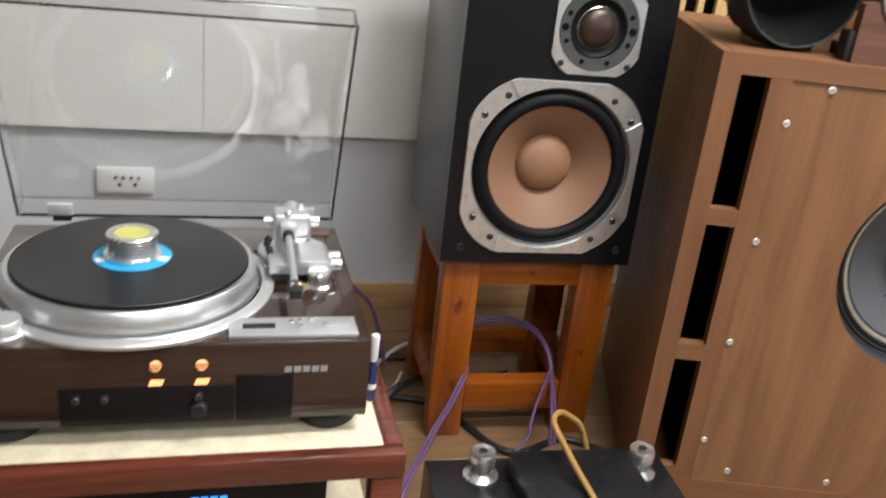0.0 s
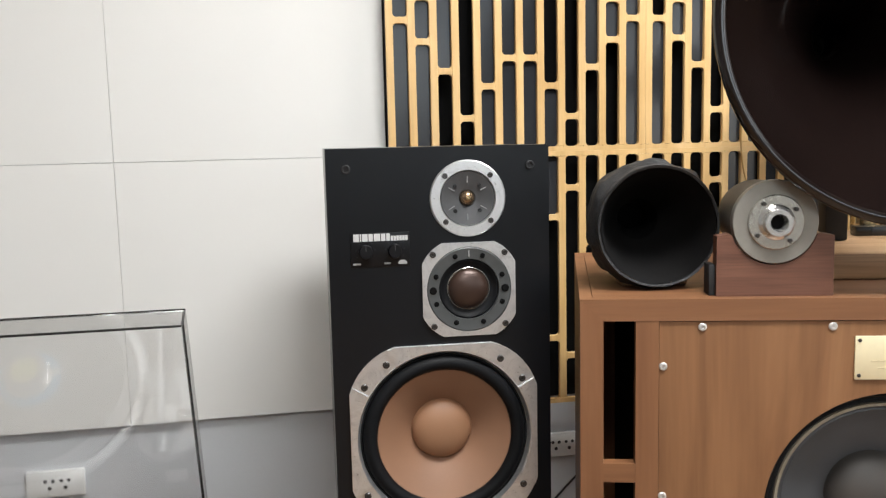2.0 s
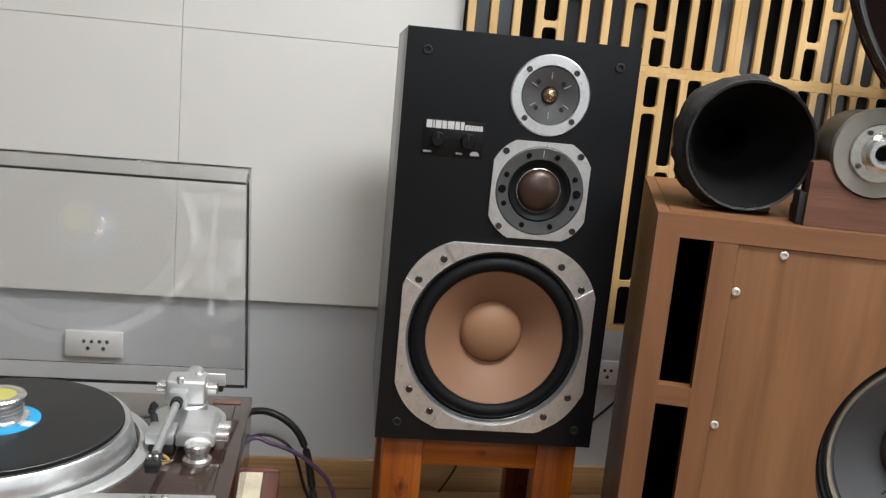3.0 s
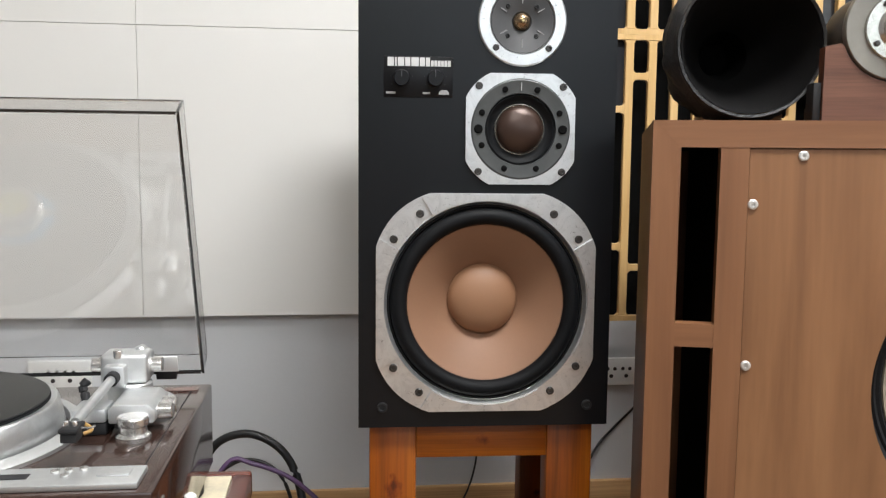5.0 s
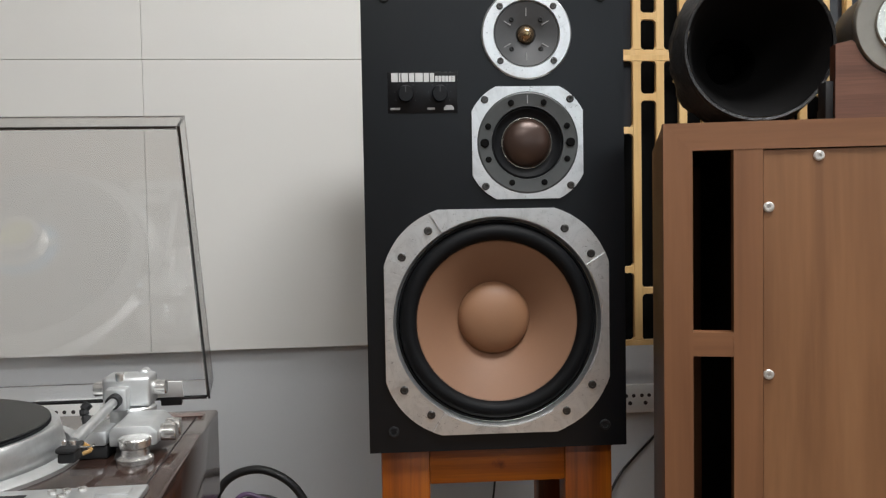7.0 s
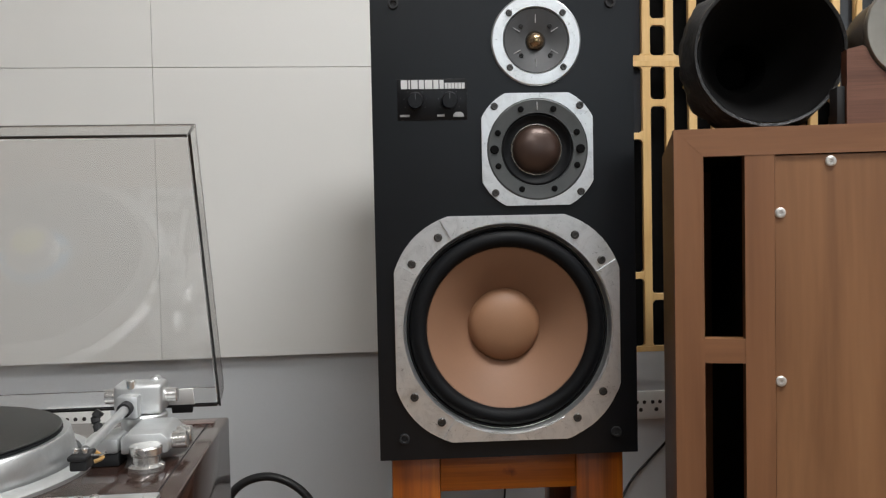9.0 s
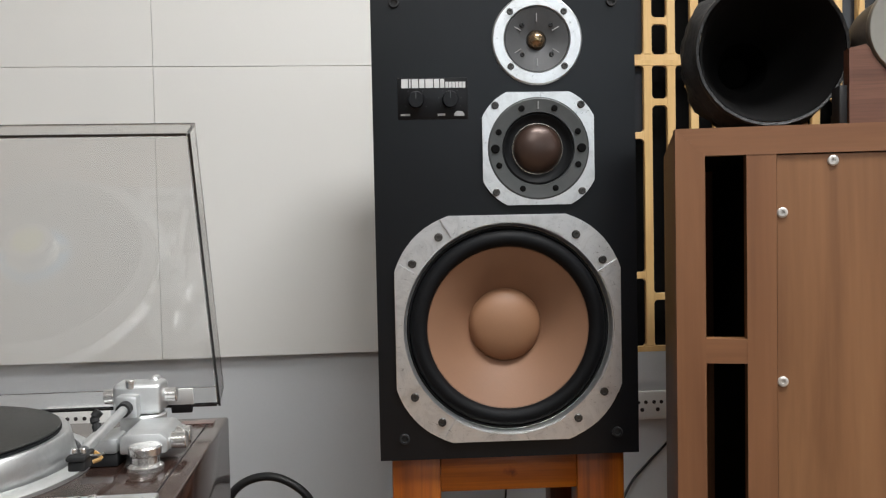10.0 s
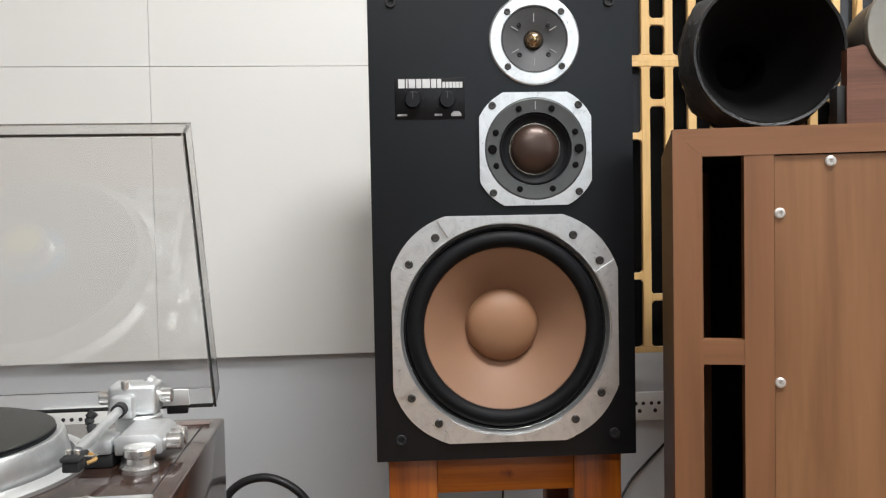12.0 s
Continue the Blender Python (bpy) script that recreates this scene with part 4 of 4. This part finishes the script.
    part("pillar", lathe([(0.026, zt + 0.012), (0.026, zt + 0.034), (0.024, zt + 0.036), (0, zt + 0.036)], 36, pose(ax, ay - 0.004, 0)), M["satin"], t)
    part("housing", block(ax - 0.030, ax + 0.024, ay - 0.022, ay + 0.020, zt + 0.0362, zt + 0.0715, 0.005, 3), M["satin"], t, "square silver bearing housing")
    part("cap_screw", rod((ax - 0.010, ay - 0.018, zt + 0.0665), (ax - 0.010, ay - 0.018, zt + 0.0765), 0.0055, 20, bevel=0.001), M["steel"], t)
    part("cap_cylinder", rod((ax + 0.010, ay + 0.004, zt + 0.0690), (ax + 0.010, ay + 0.024, zt + 0.0690), 0.0060, 24, bevel=0.002), M["satin"], t)
    for sx in (-1, 1):
        part("bearing_knob", rod((ax - 0.003 + sx * 0.0265, ay, zt + 0.055), (ax - 0.003 + sx * 0.041, ay, zt + 0.055), 0.0085, 24, bevel=0.001), M["steel"], t)
    part("counterweight", rod((ax, ay + 0.026, zt + 0.052), (ax + 0.001, ay + 0.060, zt + 0.052), 0.014, 36, bevel=0.002), M["satin"], t, "silver counterweight")
    part("shaft", rod((ax, ay + 0.020, zt + 0.054), (ax, ay + 0.027, zt + 0.054), 0.006, 16), M["steel"], t)
    part("arm_collar", block(ax - 0.022, ax + 0.002, ay - 0.040, ay - 0.0222, zt + 0.036, zt + 0.062, 0.003), M["satin"], t)
    part("arm_tube", rod((ax - 0.010, ay - 0.034, zt + 0.050), (ax - 0.012, ay - 0.184, zt + 0.040), 0.0052, 20), M["satin"], t, "straight silver arm tube")
    part("arm_nut", rod((ax - 0.0102, ay - 0.0405, zt + 0.0495), (ax - 0.0106, ay - 0.052, zt + 0.0486), 0.0080, 20), M["black"], t)
    h = part("headshell", block(ax - 0.021, ax - 0.003, ay - 0.212, ay - 0.180, zt + 0.0365, zt + 0.0415, 0.002), M["black"], t, "black headshell with a cartridge")
    part("cartridge", block(ax - 0.020, ax - 0.004, ay - 0.209, ay - 0.188, zt + 0.0265, zt + 0.0363, 0.002), M["black"], h)
    for dx in (-0.016, -0.008):
        part("cartridge_screw", rod((ax + dx, ay - 0.200, zt + 0.0413), (ax + dx, ay - 0.200, zt + 0.0465), 0.0028, 14, bevel=0.0006), M["steel"], h)
    part("finger_lift", tube([(ax - 0.003, ay - 0.198, zt + 0.039), (ax + 0.006, ay - 0.201, zt + 0.0395), (ax + 0.012, ay - 0.202, zt + 0.042)], 0.0011, 6, 4), M["steel"], h)
    part("lead", tube([(ax - 0.005, ay - 0.180, zt + 0.038), (ax + 0.004, ay - 0.185, zt + 0.033), (ax - 0.003, ay - 0.189, zt + 0.030)], 0.002, 6, 4), M["tancable"], h)
    b = part("lift_bracket", prism([(ax - 0.002, zt + 0.0125), (ax + 0.046, zt + 0.0125), (ax + 0.048, zt + 0.016), (ax + 0.048, zt + 0.027), (ax + 0.040, zt + 0.034), (ax + 0.004, zt + 0.034), (ax - 0.002, zt + 0.029)], ay - 0.102, ay - 0.0265, bevel=0.002), M["satin"], t, "silver cueing block")
    for dy in (-0.082, -0.057):
        part("side_knob", rod((ax + 0.0475, ay + dy, zt + 0.0215), (ax + 0.064, ay + dy, zt + 0.0215), 0.0092, 24, bevel=0.001), M["steel"], b)
    n = part("dial_knob", lathe([(0.0185, zt + 0.0003), (0.0185, zt + 0.005), (0.0145, zt + 0.008), (0.014, zt + 0.015), (0.0165, zt + 0.017), (0.0168, zt + 0.024), (0.0155, zt + 0.026), (0, zt + 0.026)], 40, pose(ax + 0.028, ay - 0.117, 0)), M["steel"], s, "chrome anti-skating dial")
    rest = part("arm_rest", block(ax - 0.040, ax - 0.004, ay - 0.104, ay - 0.062, zt + 0.0142, zt + 0.030, 0.003), M["satin"], s, "silver arm rest")
    part("rest_post", tube([(ax - 0.034, ay - 0.064, zt + 0.019), (ax - 0.037, ay - 0.056, zt + 0.030), (ax - 0.041, ay - 0.052, zt + 0.042), (ax - 0.036, ay - 0.050, zt + 0.049)], 0.0052, 10, 5), M["black"], rest)
    part("rest_block", block(ax - 0.036, ax - 0.004, ay - 0.102, ay - 0.064, zt + 0.0003, zt + 0.0140, 0.002), M["black"], s)
    part("edge_groove", block(x1 - 0.0222, x1 - 0.0208, y0 + 0.075, y1 - 0.035, zt + 0.0001, zt + 0.0004, 0), M["black"], s, smooth=None)
    part("hinge_slot", block(x1 - 0.056, x1 - 0.014, y1 - 0.034, y1 - 0.018, zt + 0.0001, zt + 0.0005, 0), M["redwood"], s, "dark red sunk slot", None)
    # clear lid, tipped up on two hinges
    L, Wd, Dp, th = 0.366, 0.470, 0.039, 0.0035
    lid = new("lid", None)
    lid.parent = s
    lid.matrix_world = pose(0.1815, 1.326, 0.4895, 66, 0, 180) @ pose(0, 0, 0)
    lid["label"] = "clear acrylic dust cover, tipped open"
    shell = bmesh.new()
    add_box(shell, 0.0, Wd, 0.0, L, Dp - th, Dp)
    for a in ((0, th, 0, L), (Wd - th, Wd, 0, L), (th, Wd - th, 0, th), (th, Wd - th, L - th, L)):
        add_box(shell, a[0], a[1], a[2], a[3], 0.0, Dp - th)
    bmesh.ops.remove_doubles(shell, verts=shell.verts, dist=1e-5)
    part("cover", shell, M["lid"], lid, smooth=None).visible_shadow = False
    e = 0.0010
    for a in ((-e, th * 0.5, -e, L + e), (Wd - th * 0.5, Wd + e, -e, L + e), (th, Wd - th, -e, th * 0.5), (th, Wd - th, L - th * 0.5, L + e)):
        part("rim_edge", block(a[0], a[1], a[2], a[3], -0.0022, -0.0004, 0), M["lidedge"], lid, "dark polished rim", None)
    for x in (0.035, Wd - 0.075):
        hg = part("hinge", block(x - 0.004, x + 0.030, 0.006, 0.030, -0.0062, -0.0040, 0.0006), M["white"], lid, "metal hinge plate")
        part("hinge_block", block(x, x + 0.026, -0.008, 0.0058, -0.005, 0.0030, 0.001), M["black"], hg)


turntable()


# ---- behind and in front of the stand: amplifier, cables, bottle ----
def small_amplifier():
    s = thing("power_amplifier", pose(0.335, 1.0, 0.0, 0, 0, -3), "black enamel amplifier with chrome knobs on the floor", "amplifier")
    part("chassis", block(0, 0.43, 0.0, 0.19, 0.012, 0.105, 0.004), M["chassis"], s)
    part("cover", block(0.135, 0.345, -0.03, 0.150, 0.1052, 0.150, 0.005), M["chassis"], s, "raised glossy black cover")
    for x, y in ((0.088, 0.142), (0.370, 0.140)):
        k = part("knob", lathe([(0.030, 0.1052), (0.030, 0.109), (0.022, 0.113), (0.018, 0.117), (0.018, 0.130), (0.0225, 0.132), (0.0225, 0.151), (0.0205, 0.155), (0.014, 0.154), (0, 0.153)], 40, pose(x, y, 0)), M["steel"], s, "chrome binding knob")
        part("knob_nut", lathe([(0.008, 0.153), (0.008, 0.156), (0, 0.157)], 6, pose(x, y, 0)), M["screw"], k)
    for x in (0.155, 0.215):
        part("terminal", rod((x, 0.172, 0.105), (x, 0.172, 0.125), 0.006, 16, bevel=0.001), M["steel"], s)
    for x in (0.03, 0.40):
        for y in (0.03, 0.16):
            part("foot", rod((x, y, 0), (x, y, 0.0118), 0.012, 16), M["rubber"], s)


small_amplifier()


def cable(name, points, r, mat, label):
    lone(name, tube(points, r), mat, pose(0, 0, 0), label, "cable", "cables on the floor", smooth=60)


cable("black_power_cable", [(0.06, 1.80, 0.008), (0.085, 1.82, 0.12), (0.118, 1.83, 0.215), (0.18, 1.83, 0.243), (0.242, 1.82, 0.220), (0.279, 1.81, 0.165), (0.302, 1.78, 0.07), (0.33, 1.73, 0.0085), (0.42, 1.70, 0.0085)], 0.0082, M["cable"], "thick black cable looping up behind the rack")
cable("thin_cable", [(0.10, 1.78, 0.005), (0.125, 1.80, 0.15), (0.162, 1.80, 0.195), (0.21, 1.80, 0.198), (0.255, 1.79, 0.165), (0.29, 1.78, 0.07), (0.35, 1.76, 0.005)], 0.0035, M["cable"], "thin black cable behind the rack")
cable("violet_cable", [(0.10, 1.62, 0.005), (0.12, 1.68, 0.15), (0.165, 1.70, 0.233), (0.209, 1.70, 0.228), (0.26, 1.70, 0.208), (0.296, 1.70, 0.182), (0.328, 1.70, 0.147), (0.35, 1.69, 0.09), (0.368, 1.67, 0.005)], 0.0045, M["purple"], "violet signal cable behind the rack")
for d in (0.0, 0.007):
    cable("violet_cable", [(0.246 - d, 0.93, 0.006), (0.252 - d, 0.98, 0.09), (0.270 - d, 1.04, 0.128), (0.30 - d, 1.10, 0.137), (0.341 - d, 1.18, 0.124), (0.384 - d, 1.26, 0.120), (0.431 - d, 1.34, 0.116), (0.468 - d, 1.396, 0.138), (0.479, 1.43, 0.150), (0.470, 1.468, 0.172 + d), (0.488, 1.475, 0.204 + d), (0.525, 1.474, 0.219 + d), (0.566, 1.472, 0.221 + d), (0.622, 1.468, 0.199 + d), (0.655 + d * 0.5, 1.450, 0.158), (0.650 + d * 0.5, 1.40, 0.122), (0.622 + d, 1.31, 0.104), (0.599 + d, 1.25, 0.100), (0.570 + d, 1.185, 0.126)], 0.0034, M["purple"], "violet loudspeaker cable looping through the stand")
cable("violet_cable", [(0.646, 1.405, 0.14), (0.600, 1.335, 0.118), (0.556, 1.25, 0.130), (0.535, 1.205, 0.128), (0.50, 1.168, 0.126)], 0.003, M["purple"], "violet loudspeaker cable ending at the amplifier")
cable("amber_cable", [(0.640, 1.178, 0.112), (0.622, 1.185, 0.160), (0.597, 1.182, 0.184), (0.572, 1.174, 0.199), (0.552, 1.150, 0.198), (0.556, 1.10, 0.183), (0.563, 1.05, 0.168), (0.570, 1.0, 0.157), (0.578, 0.95, 0.14), (0.582, 0.92, 0.08), (0.585, 0.90, 0.006)], 0.0052, M["tancable"], "amber jacketed cable lying over the amplifier")
cable("black_floor_cable", [(0.25, 1.62, 0.008), (0.33, 1.55, 0.008), (0.45, 1.50, 0.0075), (0.55, 1.33, 0.0075), (0.68, 1.36, 0.0075), (0.76, 1.30, 0.0075)], 0.0072, M["cable"], "black cable lying on the floor")
cable("black_floor_cable", [(0.24, 1.40, 0.012), (0.31, 1.44, 0.055), (0.36, 1.48, 0.07), (0.43, 1.54, 0.05), (0.52, 1.58, 0.01), (0.64, 1.62, 0.008)], 0.008, M["cable"], "thick black cable running into the stand")
cable("black_floor_cable", [(0.26, 1.72, 0.005), (0.38, 1.70, 0.005), (0.56, 1.74, 0.005), (0.70, 1.76, 0.005)], 0.004, M["cable"], "black cable lying on the floor")
cable("white_floor_cable", [(0.27, 1.60, 0.006), (0.34, 1.66, 0.012), (0.41, 1.74, 0.012), (0.47, 1.78, 0.006)], 0.005, M["white"], "pale cable lying on the floor")
cable("pale_floor_cable", [(0.25, 1.50, 0.005), (0.31, 1.52, 0.005), (0.37, 1.58, 0.005), (0.40, 1.64, 0.005)], 0.004, M["mat"], "pale cable lying on the floor")
cable("wall_wire", [(1.03, 1.968, 0.262), (1.006, 1.968, 0.232), (0.965, 1.97, 0.19), (0.925, 1.96, 0.152), (0.88, 1.93, 0.09), (0.83, 1.90, 0.004)], 0.0028, M["cable"], "thin dark wire hanging from the wall socket")
cable("wall_wire", [(0.60, 1.945, 0.005), (0.635, 1.955, 0.06), (0.655, 1.965, 0.12), (0.662, 1.968, 0.20)], 0.0022, M["cable"], "thin dark wire against the wall")


def wall_socket(x, z, w, h, label):
    s = thing("wall_socket", pose(x, Y1, z), label, "socket", "wall sockets")
    p = part("plate", block(0, w, -0.013, 0, 0, h, 0.003), M["white"], s)
    for k in range(2):
        c = w * (0.40 + 0.27 * k)
        for dx, dz, rr in ((-0.008, 0.007, 0.0040), (0.008, 0.007, 0.0040), (0.0, -0.009, 0.0044)):
            part("hole", rod((c + dx, -0.0138, h / 2 + dz), (c + dx, -0.0126, h / 2 + dz), rr, 12), M["hole"], p)


wall_socket(-0.260, 0.301, 0.122, 0.059, "white double wall socket plate on the grey wall")
wall_socket(0.902, 0.286, 0.125, 0.060, "white wall socket plate beside the walnut cabinet")


def marker_bottle(x, y):
    s = thing("marker_bottle", pose(x, y, 0.3325), "slim blue printed bottle with a white cap beside the turntable", "bottle")
    part("body", lathe([(0, 0), (0.0052, 0), (0.006, 0.002), (0.0062, 0.056), (0.0048, 0.063), (0, 0.064)], 24), M["bluewhite"], s, "blue printed bottle body")
    part("band", lathe([(0.0063, 0.020), (0.0064, 0.021), (0.0064, 0.027), (0.0063, 0.028)], 24), M["white"], s, "white printed band")
    part("cap", lathe([(0.0050, 0.0635), (0.0056, 0.065), (0.0066, 0.098), (0.0058, 0.103), (0.003, 0.105), (0, 0.105)], 24), M["white"], s, "white rounded cap")


marker_bottle(0.2105, 1.030)


# ---- slatted diffuser panels on the wall ----
def diffuser(x, z, S_z, bridges, second, shallow, label):
    """One square panel: a border, upright slats with short cross bars between them, and boards behind some slits."""
    S, n, b, w, yb = 0.6, 12, 0.016, 0.0172, 0.058
    s = thing("diffuser_panel", pose(x, 1.908, z), label, "acoustic panel", "slatted panels on the wall")
    pitch = (S - 2 * b + w) / n
    for x0, x1, z0, z1 in ((0, S, 0.0, 0.011), (0, S, S_z - 0.011, S_z), (0, b, 0.0112, S_z - 0.0112), (S - b, S, 0.0112, S_z - 0.0112)):
        part("border", block(x0 + 0.0002, x1 - 0.0002, 0, 0.012, z0 + 0.0001, z1 - 0.0001, 0), M["lattice"], s)
    for k in range(n - 1):
        c = b + (k + 1) * pitch - w
        part("slat", block(c, c + w, 0.0003, 0.0118, 0.0112, S_z - 0.0112, 0.0012, 1), M["lattice"], s)
    for k in range(n):
        c0 = b + k * pitch
        for zz in (z + 0.0042, bridges[k], second[k], z + S_z - 0.0042):
            if not zz:
                continue
            if 0.01 < zz - z < S_z - 0.01:
                part("cross_bar", block(c0 - 0.001, c0 + pitch - w + 0.001, 0.0008, 0.0113, zz - z - 0.007, zz - z + 0.007, 0.0008, 1), M["lattice"], s)
            # small fillets round the slit's ends
            for sx, cx in ((1, c0), (-1, c0 + pitch - w)):
                for sz in (1, -1):
                    e = zz - z + sz * 0.0068
                    if 0.005 < e < S_z - 0.005:
                        part("fillet", prism([(cx - sx * 0.0005, e - sz * 0.0005), (cx + sx * 0.007, e - sz * 0.0005), (cx + sx * 0.0025, e + sz * 0.0022), (cx - sx * 0.0005, e + sz * 0.007)], 0.001, 0.011), M["lattice"], s, smooth=None)
        for low in (False, True):
            lo, hi = (0.012, bridges[k] - z) if low else (bridges[k] - z, S_z - 0.012)
            if (k, low) in shallow:
                part("felt_board", block(c0 - 0.004, c0 + pitch - w + 0.004, 0.0135, 0.020, lo, hi, 0), M["foam"], s, "grey felt behind the slit", None)
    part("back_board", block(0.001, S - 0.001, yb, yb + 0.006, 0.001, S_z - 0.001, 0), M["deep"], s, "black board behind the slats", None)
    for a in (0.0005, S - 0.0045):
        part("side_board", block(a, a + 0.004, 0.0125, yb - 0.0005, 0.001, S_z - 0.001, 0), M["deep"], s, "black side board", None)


PX, PZ, LOW = 0.5565, 1.0315, 0.592
up = [1.323, 1.277, 1.213, 1.109, 1.179, 1.241, 1.241, 1.179, 1.110, 1.220, 1.281, 1.329]
none = [0] * 12
top2 = [0, 1.372, 0, 1.47, 1.55, 1.42, 1.42, 1.55, 1.47, 1.53, 1.372, 0]
low = [0.72, 0.80, 0.86, 0.95, 0.88, 0.70, 0.70, 0.880, 0.947, 0.82, 0.76, 0.70]
low2 = [0, 0.55, 0.60, 0.66, 0.58, 0, 0, 0.596, 0.552, 0.57, 0, 0]
tag = "pale plywood slatted diffuser panel over dark felt"
up_r = [1.329, 1.285, 1.224, 1.120, 1.19, 1.25, 1.25, 1.19, 1.12, 1.22, 1.28, 1.33]
low_r = [0.70, 0.76, 0.86, 0.955, 0.88, 0.72, 0.72, 0.88, 0.95, 0.86, 0.78, 0.7]
diffuser(PX, PZ, 0.6, up, top2, {(0, True), (0, False), (1, True), (1, False), (2, False), (4, True), (4, False), (5, True), (5, False), (6, True), (6, False), (7, True), (9, False), (10, False), (11, True), (11, False)}, tag)
diffuser(PX + 0.6002, PZ, 0.6, up_r, top2, {(0, True), (1, False), (2, False), (4, True), (4, False), (5, True), (5, False), (6, True), (7, True)}, tag)
diffuser(PX + 1.2004, PZ, 0.6, up, top2, {(0, True), (3, False), (5, True)}, tag)
diffuser(PX, PZ - LOW, LOW, low, low2, {(7, False), (0, False), (5, True)}, tag)
diffuser(PX + 0.6002, PZ - LOW, LOW, low_r, low2, {(4, False), (5, False), (6, False)}, tag)
diffuser(PX + 1.2004, PZ - LOW, LOW, low, low2, {(1, False), (6, False)}, tag)
for x in (1.515, 1.565):
    lone("upright_post", block(x, x + 0.036, 1.83, 1.866, 0.0, 1.9, 0.003), M["bodygrey"] if x > 1.55 else M["chassis"], pose(0, 0, 0), "dark metal upright post in front of the slatted panels", "post", "dark posts")
cable("hanging_wire", [(1.41, 1.895, 1.50), (1.40, 1.89, 1.25), (1.385, 1.885, 1.05), (1.40, 1.87, 0.93), (1.43, 1.8, 0.82)], 0.002, M["tancable"], "thin brown wire hanging over the slatted panel")


# ---- pieces of the setting: wall boards and floor planks ----
def shared(name, me, parent, place):
    ob = new(name, me)
    ob.parent = parent
    ob.location = place
    return ob


for z0, z1 in ((0.4515, 1.0295), (1.0305, 1.6295), (1.6305, 2.2295), (2.2305, 2.599)):
    full = mesh_from(block(0.0003, 0.5997, 0, 0.0195, 0, z1 - z0, 0.0005, 1), "board", M["panel"], 35)
    last = mesh_from(block(0.0005, 0.585, 0, 0.0195, 0, z1 - z0, 0.0006, 1), "board", M["panel"], 35)
    for k in range(5):
        shared("board", last if k == 4 else full, wall_north, (-2.43 + 0.6 * k, 1.955, z0))

floor = thing("floor", pose(0, 0, 0), "light brown laminate plank floor", "floor", kind="structure")
part("subfloor", block(X0 - 0.15, X1 + 0.15, Y0 - 0.15, Y1 + 0.15, -0.12, -0.013, 0), M["floor"], floor, smooth=None)
planks = {}
row, y = 0, Y1 - 0.13
while y > Y0 - 0.13:
    x = X0 - 0.43 * (row % 3)
    while x < X1:
        a, b, c = max(x, X0), min(x + 1.2985, X1), max(y, Y0)
        if b - a > 0.01:
            size = (round(b - a, 4), round(y + 0.1285 - c, 4))
            if size not in planks:
                planks[size] = mesh_from(block(0, size[0], 0, size[1], -0.012, 0, 0.0012, 1), "plank", M["floor"], None)
            shared("plank", planks[size], floor, (a, c, 0))
        x += 1.3
    y -= 0.13
    row += 1
